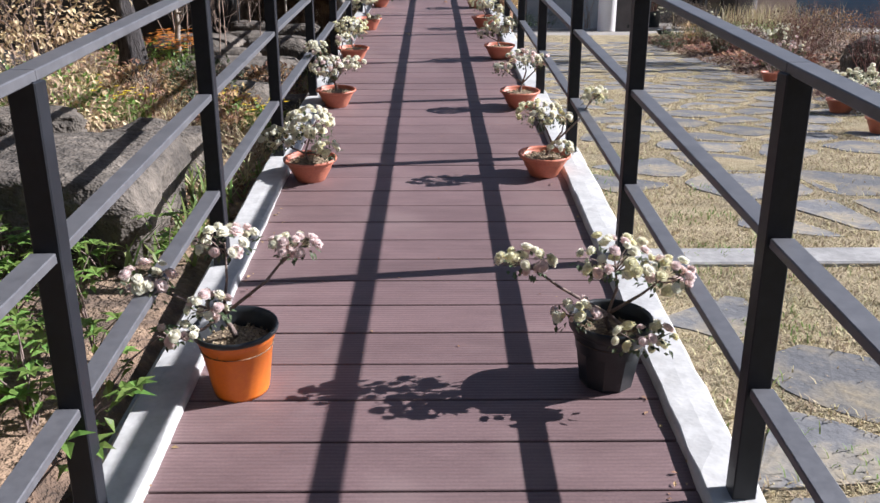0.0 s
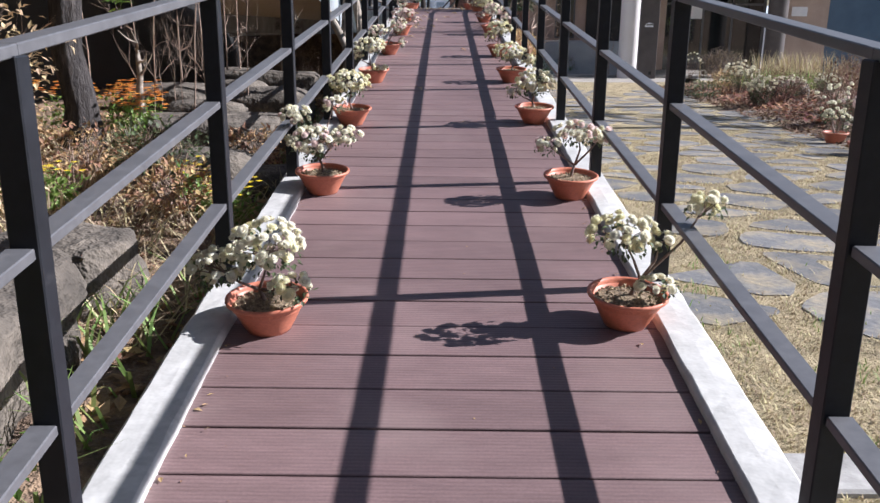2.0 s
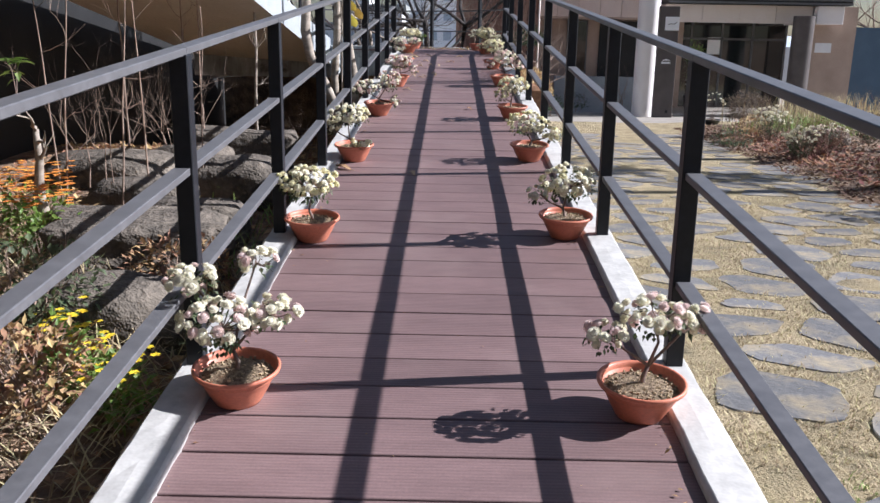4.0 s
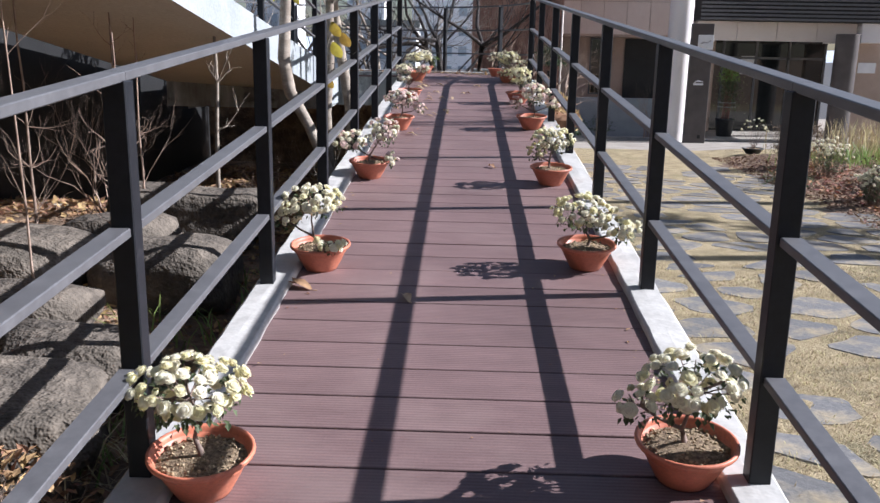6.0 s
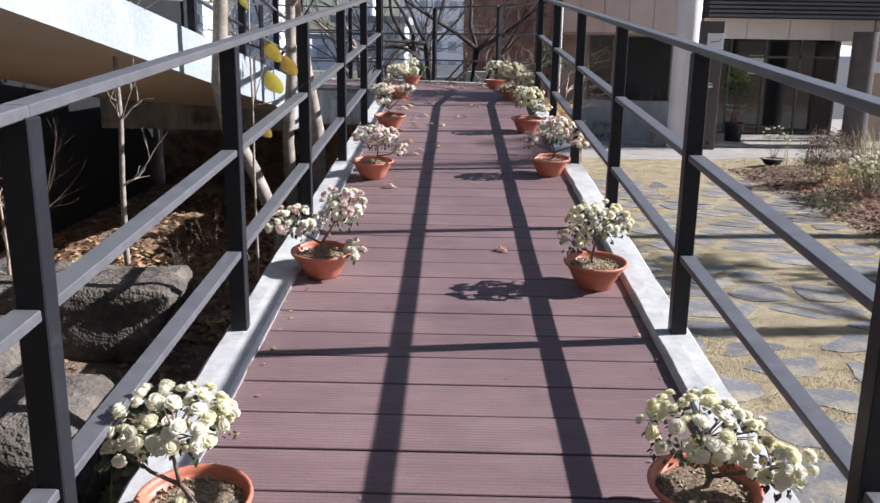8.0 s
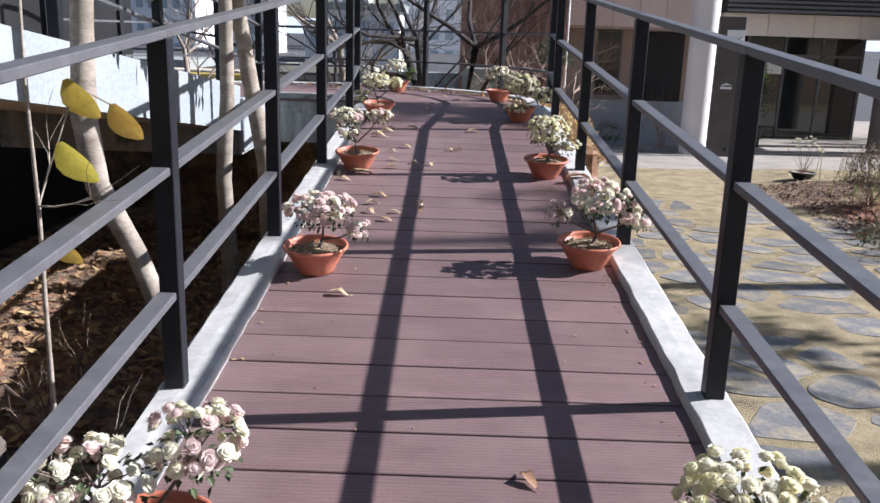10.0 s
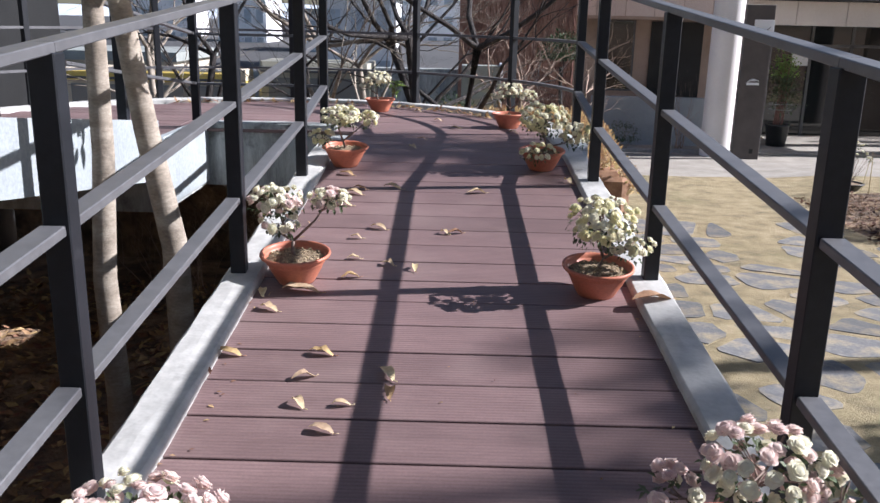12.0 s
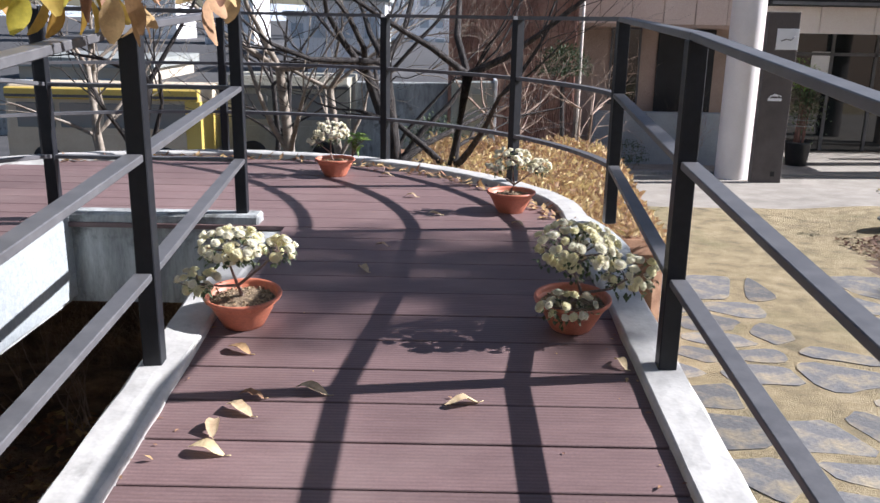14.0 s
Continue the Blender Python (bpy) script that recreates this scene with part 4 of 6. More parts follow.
def flagstone(i, j):
    """A flat riven slab with its own straight and chipped sides, flush with the turf around it."""
    x, y, gap, there = SEEDS[i, j]
    if not there or not 0.98 < x < stone_edge(y) or 3.6 < y < 4.45:
        return
    rg = random.Random(1000 * i + j)
    ring = [(x + 0.9 * math.cos(k * math.pi / 8), y + 0.9 * math.sin(k * math.pi / 8)) for k in range(16)]
    for di in (-2, -1, 0, 1, 2):
        for dj in (-2, -1, 0, 1, 2):
            other = SEEDS.get((i + di, j + dj))
            if (di, dj) == (0, 0) or other is None:
                continue
            dx, dy = other[0] - x, other[1] - y
            d = math.hypot(dx, dy)
            dx, dy, lim = dx / d, dy / d, d / 2 - gap
            out = []
            for a, b in zip(ring, ring[1:] + ring[:1]):
                da, db = (a[0] - x) * dx + (a[1] - y) * dy - lim, (b[0] - x) * dx + (b[1] - y) * dy - lim
                if da <= 0:
                    out.append(a)
                if da * db < 0:
                    u = da / (da - db)
                    out.append((a[0] + (b[0] - a[0]) * u, a[1] + (b[1] - a[1]) * u))
            ring = out
            if len(ring) < 3:
                return
    ring = [(max(0.96, a), b) for a, b in ring]
    rough = []
    for a, b in zip(ring, ring[1:] + ring[:1]):
        l = math.hypot(b[0] - a[0], b[1] - a[1])
        if l < 0.03:
            continue
        for u in ((0.14, 0.5, 0.86) if l > 0.25 else (0.3, 0.7)):
            w = rg.uniform(-0.014, 0.014)
            rough.append((a[0] + (b[0] - a[0]) * u - x + w, a[1] + (b[1] - a[1]) * u - y + rg.uniform(-0.014, 0.014)))
    if len(rough) < 5:
        return
    z = ground_z(x, y)
    tx, ty = rg.uniform(-0.007, 0.007), rg.uniform(-0.007, 0.007)
    bm = bmesh.new()
    dz = [ground_z(x + px, y + py) - z + tx * px + ty * py for px, py in rough]
    top = [bm.verts.new((px * 0.985, py * 0.985, 0.004 + h)) for (px, py), h in zip(rough, dz)]
    low = [bm.verts.new((px, py, -0.03 + h)) for (px, py), h in zip(rough, dz)]
    bm.faces.new(top)
    n = len(rough)
    for k in range(n):
        bm.faces.new((low[k], low[(k + 1) % n], top[(k + 1) % n], top[k]))
    ob = part("flagstone", bm, M["slate"], pavement)
    ob.location = (x, y, z + rg.uniform(-0.001, 0.004))


def on_stone(x, y):
    """How far inside a slab a spot lies; negative in the joints."""
    j0, best = int((y - 0.7) / STONE_D), []
    for j in range(j0 - 1, j0 + 3):
        i0 = int((x - 0.95) / STONE_W)
        for i in range(i0 - 2, i0 + 3):
            if (i, j) in SEEDS:
                q = SEEDS[i, j]
                best.append(((x - q[0]) ** 2 + (y - q[1]) ** 2, q))
    best.sort(key=lambda e: e[0])
    if len(best) < 2 or not best[0][1][3] or 3.6 < best[0][1][1] < 4.45:
        return -1.0
    (d0, a), (d1, b) = best[:2]
    return (d1 - d0) / (2 * math.hypot(a[0] - b[0], a[1] - b[1])) - a[2]


for i, j in SEEDS:
    flagstone(i, j)
kerbstones = thing("stone_edging", "straight row of pale grey kerbstones across the lawn", "kerb", kind="structure")
x = 1.0
while x < 6:
    w = rs.uniform(0.85, 1.0)
    z = ground_z(x + 0.5, 4.05)
    boxed("kerbstone", (x, x + w - 0.01, 3.94, 4.17, z - 0.08, z + 0.022), M["kerbstone"], kerbstones, 0.01)
    x += w


def grass_patch(name, spots, mat, label, lo, hi, seed, lean=0.5, width=0.004):
    rg = random.Random(seed)
    verts, faces = [], []
    for x, y in spots:
        z = ground_z(x, y)
        a, l = rg.uniform(0, 6.28), rg.uniform(lo, hi)
        t = Vector((math.cos(a), math.sin(a), 0))
        s = Vector((-t.y, t.x, 0)) * width
        b = Vector((x, y, z - 0.005))
        k = len(verts)
        mid = b + Vector((0, 0, l * 0.6)) + t * l * lean * 0.4
        verts += [b - s, b + s, mid + s * 0.7, mid - s * 0.7, b + Vector((0, 0, l * 0.85)) + t * l * lean]
        faces += [(k, k + 1, k + 2, k + 3), (k + 3, k + 2, k + 4)]
    me = bpy.data.meshes.new(name)
    me.from_pydata([tuple(v) for v in verts], [], faces)
    me.materials.append(M[mat])
    return tagged(new(name, me), label, "grass", kind="stuff")


rg = random.Random(3)
spots = []
for _ in range(110000):
    y = 1.0 + 13 * rg.random() ** 1.6
    x = 0.95 + 3.9 * rg.random()
    if noise.noise(Vector((x * 2.1, y * 2.1, 5))) > -0.45 and (on_stone(x, y) < 0.015 or rg.random() < 0.04):
        spots.append((x, y))
grass_patch("grass", spots, "grass", "short straw-coloured dormant lawn grass between the flagstones", 0.012, 0.038, 4, 1.2, 0.0035)
spots = [(rg.uniform(0.95, 1.6) + 0.5 * rg.random(), rg.uniform(1.2, 6.5)) for _ in range(2600)]
grass_patch("grass", [q for q in spots if noise.noise(Vector((q[0] * 3, q[1] * 3, 1))) > 0.12], "green_grass", "sparse green grass beside the kerb", 0.02, 0.06, 5, 0.8, 0.003)

# planting bed at the court's edge: fallen leaves, shrubs, potted flowers
def litter(name, spots, mat, label, lo, hi, seed, lift=0.004):
    rg = random.Random(seed)
    bm = bmesh.new()
    for x, y in spots:
        a = rg.uniform(0, 6.28)
        d = Vector((math.cos(a), math.sin(a), rg.uniform(-0.25, 0.45)))
        l = rg.uniform(lo, hi)
        leaf_quad(bm, Vector((x, y, ground_z(x, y) + lift + rg.uniform(0, 0.015))), d, Vector((rg.uniform(-0.5, 0.5), rg.uniform(-0.5, 0.5), 1)), l, l * rg.uniform(0.4, 0.6), rg.uniform(-0.8, 0.9))
    ob = finish(bm, name, M[mat])
    return tagged(ob, label, "leaves", kind="stuff")


spots = []
for _ in range(7000):
    y = rg.uniform(8, 27)
    x = 4.5 + 0.09 * (y - 8) + abs(rg.gauss(0, 1.3))
    spots.append((x, y))
litter("leaf_litter", spots, "litter_leaf", "dark brown fallen leaves over the planting bed", 0.05, 0.11, 6)
spots = [(5.0 + 0.09 * (y - 8) + abs(rg.gauss(0, 0.9)), y) for y in [rg.uniform(14, 24) for _ in range(1500)]]
litter("leaf_litter", spots, "red_leaf", "russet fallen leaves at the edge of the planting bed", 0.08, 0.14, 66)
shrub(7.1, 23.9, 0.58, 0.98, "grey_brown_leaf", "rounded brown-leaved dormant azalea shrub in the bed", 3200, 0.05, 9, 21, "round_shrub")
shrub(6.75, 22.3, 0.4, 0.55, "hedge_orange", "small orange-brown leafed shrub beside the round one", 500, 0.07, 5, 22, "round_shrub")
for i, (x, y, r, h) in enumerate(((5.9, 14.2, 0.95, 0.85), (6.9, 16.0, 0.9, 0.9), (7.3, 13.2, 0.9, 0.95), (6.5, 18.4, 0.75, 0.7), (8.3, 18.6, 0.9, 0.9), (6.0, 11.6, 0.8, 0.8), (8.5, 15.0, 1.0, 1.0))):
    shrub(x, y, r, h, "grey_brown_leaf" if i % 3 else "litter_leaf", "wide grey-brown twiggy shrub in the planting bed", 1100, 0.045, 16, 240 + i, "round_shrub", "red_twig")
shrub(7.9, 17.0, 0.9, 0.8, "dry_leaf", "low brown-leaved shrub in the bed", 900, 0.06, 12, 24, "round_shrub")
shrub(5.6, 20.3, 0.45, 0.45, "leaf", "small dull-green leaved shrub at the bed's edge", 400, 0.06, 6, 25, "round_shrub")
for i, (x, y, r, h) in enumerate(((6.9, 21.8, 0.42, 0.75), (7.2, 19.6, 0.35, 0.5), (6.1, 18.2, 0.3, 0.6), (5.25, 12.9, 0.38, 0.75), (5.0, 9.6, 0.25, 0.45), (4.55, 8.9, 0.25, 0.35), (8.6, 21.0, 0.35, 0.5))):
    flower_clump(x, y, r, h, "wwp" if i % 2 else "w", "white chrysanthemum clump among brown leaves in the bed", 60 if y > 18 else 34, 60 + i, 0.034, "white clumps in the bed")
for i, (x, y) in enumerate(((6.4, 12.3), (7.3, 13.4), (6.9, 15.6), (8.8, 19.0), (9.6, 22.5), (6.2, 10.9))):
    bare_shrub(x, y, 1.1, 12, "leafless reddish-brown shrub in the planting bed", 80 + i, "red_twig", 0.6, 0.006, 2, 0.6)
rock(6.3, 12.0, 0.55, 0.4, 0.45, "dark weathered boulder among the shrubs", 31)
rock(7.4, 20.2, 0.5, 0.35, 0.28, "low grey boulder in the planting bed", 32)
spots = [(rg.gauss(8.6, 0.7), rg.gauss(24.6, 0.6)) for _ in range(300)] + [(rg.gauss(9.3, 0.5), rg.gauss(23.5, 0.5)) for _ in range(120)]
grass_patch("ornamental_grass", spots, "green_grass", "yellow-green ornamental grass behind the shrubs", 0.25, 0.6, 8, 0.5, 0.01)
spots = [(rg.gauss(10.2, 0.9), rg.gauss(26.5, 0.8)) for _ in range(700)]
grass_patch("dry_reeds", spots, "grass", "tall dry reeds near the entrance", 0.6, 1.2, 9, 0.25, 0.01)


def small_pot(x, y, kinds, r=0.15, mat="terracotta", n=22, h=0.3, seed=1, label=""):
    rg = random.Random(seed)
    th = thing("potted_chrysanthemum", label or "small terracotta pot of white chrysanthemums on the court", "potted plant", (x, y, ground_z(x, y) + 0.008), "pots on the court")
    bm = bmesh.new()
    lathe(bm, [(0.0, 0.004), (r * 0.62, 0.0), (r * 0.66, 0.01), (r * 0.95, 0.12), (r * 1.04, 0.123), (r * 1.05, 0.145), (r * 0.96, 0.146), (r * 0.9, 0.12)], 22)
    part("pot", bm, M[mat], th)
    bm = bmesh.new()
    lathe(bm, [(r * 0.92, 0.122), (0.003, 0.13)], 18)
    part("soil", bm, M["potting"], th)
    st, lf = bmesh.new(), bmesh.new()
    for k in range(n):
        d = ball_dir_of(rg)
        tip = Vector((d.x * r * 1.25, d.y * r * 1.25, 0.14 + h * (0.55 + 0.45 * abs(d.z))))
        tube(st, [(d.x * 0.02, d.y * 0.02, 0.12), tip], [0.004, 0.002], 3, False)
        for _k in range(5):
            leaf_quad(lf, tip + ball_dir_of(rg) * 0.05 - Vector((0, 0, 0.03)), ball_dir_of(rg), Vector((0, 0, 1)), 0.04, 0.024, 0.4)
        ob = new("blossom", rg.choice(BLOOMS[rg.choice(kinds)]))
        ob.parent = th
        s = 0.03 * rg.uniform(0.8, 1.2)
        ob.matrix_local = Matrix.Translation(tip) @ Euler((rg.uniform(-0.6, 0.6), rg.uniform(-0.6, 0.6), 0)).to_matrix().to_4x4() @ Matrix.Diagonal((s, s, s, 1))
    tagged(part("stemwork", st, M["stem"], th), kind="stuff")
    tagged(part("foliage", lf, M["leaf"], th), kind="stuff")


for i, (x, y) in enumerate(((4.35, 8.95), (4.95, 12.4), (4.05, 7.5), (4.75, 11.3))):
    small_pot(x, y, "wp" if i == 3 else "w", 0.15, "terracotta", 24, 0.3, 200 + i)
small_pot(7.35, 27.4, "w", 0.26, "black_plastic", 16, 0.75, 209, "black plastic pot with a spindly white-flowered plant")

# ---- main building beyond the court ----
G = -0.95
bm = bmesh.new()
lathe(bm, [(0.37, G), (0.37, 6.0)], 40, (6.80, 33.65))
pillar = tagged(finish(bm, "column", M["column"], None, False), "tall round white-painted column of the building", "column", kind="structure")
sign = thing("sign_pylon", "dark brown upright sign slab with a white plaque", "sign", (7.33, 33.0, 0))
boxed("slab", (-0.33, 0.33, -0.1, 0.1, G, 2.8), M["sign_slab"], sign, 0.01)
boxed("plaque", (-0.14, 0.33, -0.125, -0.102, 2.02, 2.46), M["sign_white"], sign, 0.004, "white plaque with a thin grey stroke")
bm = bmesh.new()
tube(bm, [(-0.05, -0.128, 2.2), (0.06, -0.128, 2.24), (0.16, -0.128, 2.22), (0.25, -0.128, 2.30)], 0.012, 5)
part("stroke", bm, M["steel"], sign)
bm = bmesh.new()
box(bm, -0.17, 0.13, -0.108, -0.102, 0.93, 0.99)
box(bm, -0.12, 0.05, -0.108, -0.102, 1.03, 1.06)
tube(bm, [(-0.15, -0.106, 1.0), (-0.03, -0.106, 1.08), (0.12, -0.106, 1.03)], 0.012, 4)
part("lettering", bm, M["sign_white"], sign, "small illegible white lettering plate")
boxed("socket", (0.08, 0.17, -0.108, -0.1, G + 0.22, G + 0.33), M["dark_wall"], sign)

upper = thing("facade_upper", "rose-beige panelled upper storey with open joints", "facade", (0, 36.0, 0), kind="structure")
boxed("wall", (3.2, 7.9, 0.0, 0.4, 2.5, 7.0), M["brown_wall"], upper)
for i in range(6):
    for k in range(4):
        boxed("panel", (3.15 + 0.79 * i, 3.15 + 0.79 * (i + 1) - 0.02, -0.03, -0.002, 2.5 + 1.1 * k, 2.5 + 1.1 * (k + 1) - 0.02), M["panel"], upper, 0.004)
tagged(boxed("soffit", (3.15, 7.9, 36.0, 37.6, 2.42, 2.498), M["brown_wall"]), "brown soffit over the recess", "soffit", kind="structure")
tagged(boxed("wall_recess", (3.15, 9.0, 37.3, 37.6, G - 0.2, 2.42), M["brown_wall"]), "brown rendered recessed wall", "wall", kind="structure")
win = thing("window", "dark recessed window with slim frame above the planter wall", "window", (4.9, 37.26, 0), kind="structure")
boxed("pane", (-0.35, 0.35, 0.0, 0.03, 0.45, 2.35), M["glass_dark"], win)
for x0, x1, z0, z1 in ((-0.4, -0.35, 0.4, 2.4), (0.35, 0.4, 0.4, 2.4), (-0.35, 0.35, 2.35, 2.4), (-0.35, 0.35, 0.4, 0.45)):
    boxed("frame", (x0, x1, -0.03, 0.03, z0, z1), M["steel"], win)
# no opening here: a flat near-black sheet paints the recess's shade
tagged(boxed("doorway", (5.75, 7.25, 37.22, 37.28, G, 2.38), M["dark_wall"]), "near-black sheet standing for the shade in a doorway recess of the brown wall", "doorway", kind="structure")
boxed_wall = tagged(boxed("planter_wall", (3.95, 7.2, 35.9, 36.1, G - 0.1, 0.34), M["white"], None, 0.015), "low white-painted planter wall in front of the recess", "wall", kind="structure")
shrub(4.6, 34.6, 0.5, 0.75, "dark_green", "dark evergreen shrub against the white planter wall", 600, 0.06, 5, 41, "evergreen_shrub")
bare_shrub(6.3, 35.2, 1.5, 7, "leafless small tree before the white wall", 42, "twig", 0.35, 0.014, 3, 0.6)
tagged(boxed("kerb_bed", (3.3, 7.3, 33.9, 34.1, G - 0.1, G + 0.12), M["kerbstone"], None, 0.01), "stone edge of the bed before the white wall", "kerb", kind="structure")

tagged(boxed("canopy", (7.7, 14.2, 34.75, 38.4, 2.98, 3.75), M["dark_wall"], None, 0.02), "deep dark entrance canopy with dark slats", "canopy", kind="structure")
slats = thing("canopy_slats", "dark horizontal slats on the front of the canopy", "slats", (0, 34.70, 0))
for i in range(6):
    boxed("slat", (7.7, 14.2, 0.0, 0.045, 3.0 + 0.125 * i, 3.07 + 0.125 * i), M["steel"], slats)
beam = thing("canopy_beam", "beige panelled beam under the canopy", "beam", (0, 35.2, 0), kind="structure")
for i in range(4):
    boxed("panel", (7.75 + 1.32 * i, 7.75 + 1.32 * (i + 1) - 0.015, 0, 0.25, 2.35, 2.97), M["beam"], beam, 0.005)
tagged(boxed("beam_end", (13.06, 14.0, 34.9, 38.0, 2.35, 2.97), M["column"], None, 0.01), "white-painted end of the canopy beam", "beam", kind="structure")
tagged(boxed("porch_ceiling", (7.7, 13.06, 35.46, 38.4, 2.5, 2.6), M["soffit"]), "pale porch ceiling", "ceiling", kind="structure")
spot = bpy.data.materials.new("lamp_glow")
spot.use_nodes = True
spot.node_tree.nodes["Principled BSDF"].inputs["Emission Color"].default_value = (1, 0.9, 0.75, 1)
spot.node_tree.nodes["Principled BSDF"].inputs["Emission Strength"].default_value = 4
for i in range(4):
    bm = bmesh.new()
    lathe(bm, [(0.0, 2.49), (0.09, 2.49), (0.1, 2.499)], 16, (9.4 + i, 36.0))
    tagged(finish(bm, "downlight", spot), "small lit round ceiling downlight in the porch", "lamp", group="porch downlights")
ent = thing("entrance_front", "dark glazed entrance with slim black frames and double doors", "entrance", (0, 38.0, 0), kind="structure")
for i, x in enumerate((8.2, 9.5, 10.7, 11.9, 13.2)):
    boxed("mullion", (x - 0.04, x + 0.04, -0.05, 0.05, G, 2.5), M["steel"], ent)
    if i < 4:
        w = (1.3, 1.2, 1.2, 1.3)[i]
        boxed("pane", (x + 0.04, x + w - 0.04, -0.01, 0.01, G + 0.06, 1.75), M["glass_dark"], ent)
        boxed("pane", (x + 0.04, x + w - 0.04, -0.01, 0.01, 1.83, 2.45), M["glass_dark"], ent)
boxed("transom", (8.2, 13.2, -0.05, 0.05, 1.75, 1.83), M["steel"], ent)
boxed("notice", (10.15, 10.65, -0.03, -0.015, 1.2, 1.85), M["sign_white"], ent, 0.0, "white notice on the glass")
# indoor dimness put into this wall's near-black colour
tagged(boxed("wall_behind", (8.0, 14.2, 40.5, 40.8, G, 3.0), M["dark_wall"]), "interior wall behind the entrance, near-black to paint the dim inside", "wall", kind="structure")
bm = bmesh.new()
lathe(bm, [(0.36, G), (0.36, 2.6)], 32, (12.45, 34.5))
tagged(finish(bm, "column", M["sign_slab"]), "dark round column carrying the canopy", "column", kind="structure")
tagged(boxed("wall_panel", (13.2, 15.0, 36.0, 36.3, G, 3.0), M["brown_wall"], None), "red-brown wall panel beyond the entrance", "wall", kind="structure")
boxed_sign = boxed("wall_sign", (13.55, 14.15, 35.965, 35.99, 1.35, 1.7), M["sign_white"])
tagged(boxed_sign, "small pale sign plate on the brown wall", "sign")
tagged(boxed("hoarding", (15.0, 24.0, 37.0, 37.2, G - 0.2, 2.3), M["blue_panel"]), "dull blue hoarding panel beyond the building", "fence", kind="structure")
tagged(boxed("porch_step", (7.8, 14.2, 34.0, 38.4, G - 0.2, G + 0.09), M["pale_paving"], None, 0.012), "pale paved porch step before the entrance", "step", kind="structure")
bm = bmesh.new()
box(bm, 3.0, 8.1, 37.62, 46.0, G, 7.0)
box(bm, 8.1, 14.2, 41.0, 46.0, G, 7.0)
tagged(finish(bm, "main_building", M["brown_wall"]), "brown rendered main building behind the porch", "building", kind="structure")

# tall planter by the sign
pl = thing("planter", "dark round planter with tall reed-like shrub, yellow-green top", "potted plant", (9.0, 35.4, G + 0.09))
bm = bmesh.new()
lathe(bm, [(0.0, 0.01), (0.25, 0.0), (0.31, 0.55), (0.335, 0.56), (0.335, 0.6), (0.29, 0.6), (0.28, 0.5), (0.0, 0.5)], 28)
part("pot", bm, M["black_plastic"], pl)
rg2 = random.Random(77)
bm, lf, lf2 = bmesh.new(), bmesh.new(), bmesh.new()
for i in range(16):
    a = rg2.uniform(0, 6.28)
    top = Vector((0.38 * math.cos(a) * rg2.random(), 0.3 * math.sin(a), rg2.uniform(1.7, 2.7)))
    tube(bm, [(0.12 * math.cos(a), 0.12 * math.sin(a), 0.5), top * 0.6 + Vector((0, 0, 0.2)), top], [0.014, 0.01, 0.006], 5, False)
    for _ in range(80):
        p = Vector((top.x, top.y, top.z)) + Vector((rg2.gauss(0, 0.14), rg2.gauss(0, 0.14), -abs(rg2.gauss(0, 0.45))))
        leaf_quad(lf2 if p.z > 1.9 else lf, p, ball_dir_of(rg2), Vector((0, 0, 1)), 0.09, 0.05, 0.4)
tagged(part("canework", bm, M["red_twig"], pl), kind="stuff")
tagged(part("foliage", lf, M["leaf"], pl, "reddish-green lower leaves"), kind="stuff")
tagged(part("foliage_top", lf2, M["fresh_leaf"], pl, "yellow-green top leaves"), kind="stuff")
bm = bmesh.new()
for z in (1.0, 1.15):
    tube(bm, [(0.3 * math.cos(k * 0.5236), 0.3 * math.sin(k * 0.5236), z) for k in range(13)], 0.012, 5, False)
part("hoop", bm, M["grey_metal"], pl)

# ---- the garden beside the ramp ----
def stone_block(x, y, lx, ly, lz, turn, seed, label):
    """A rough-hewn block: chamfered, with a worn uneven top."""
    bm = bmesh.new()
    bmesh.ops.create_cube(bm, size=1.0)
    bmesh.ops.bevel(bm, geom=list(bm.edges), offset=0.12, segments=2, affect="EDGES", profile=0.5)
    bmesh.ops.subdivide_edges(bm, edges=list(bm.edges), cuts=3, use_grid_fill=True)
    for v in bm.verts:
        q = v.co * 3 + Vector((seed, seed * 2, 0))
        k = 1 + 0.17 * noise.noise(q) + 0.07 * noise.noise(q * 3)
        v.co = Vector((v.co.x * lx * k, v.co.y * ly * k, v.co.z * lz * k))
    ob = finish(bm, "stone_block", M["rock"], None, True)
    ob.matrix_world = pose(x, y, ground_z(x, y) + lz * 0.38, 0, 3, turn)
    return tagged(ob, label, "rock", group="garden boulders")


stone_block(-1.72, 4.0, 0.95, 1.15, 0.46, 6, 1, "large rough-hewn pale stone block beside the ramp")
stone_block(-1.62, 5.12, 0.55, 0.45, 0.32, -12, 2, "smaller hewn stone block among dry stalks")
stone_block(-2.45, 4.95, 0.8, 0.5, 0.3, 20, 3, "low flat stone slab in the garden")
stone_block(-2.2, 12.35, 1.15, 0.62, 0.42, 8, 4, "long flat-topped stone in the garden by the ramp")
rock(-1.85, 10.85, 0.52, 0.42, 0.3, "dark rounded boulder in the ramp's shade", 5)
rock(-2.45, 11.55, 0.5, 0.4, 0.23, "weathered brown boulder with dry moss", 6)
rock(-1.75, 9.35, 0.45, 0.35, 0.22, "brown-topped boulder with dry moss", 7)
stone_block(-1.85, 8.55, 1.0, 0.75, 0.34, 18, 8, "pale broad flat-topped stone by the ramp")
rock(-2.3, 9.9, 0.45, 0.35, 0.18, "dark boulder under bare stems", 9)
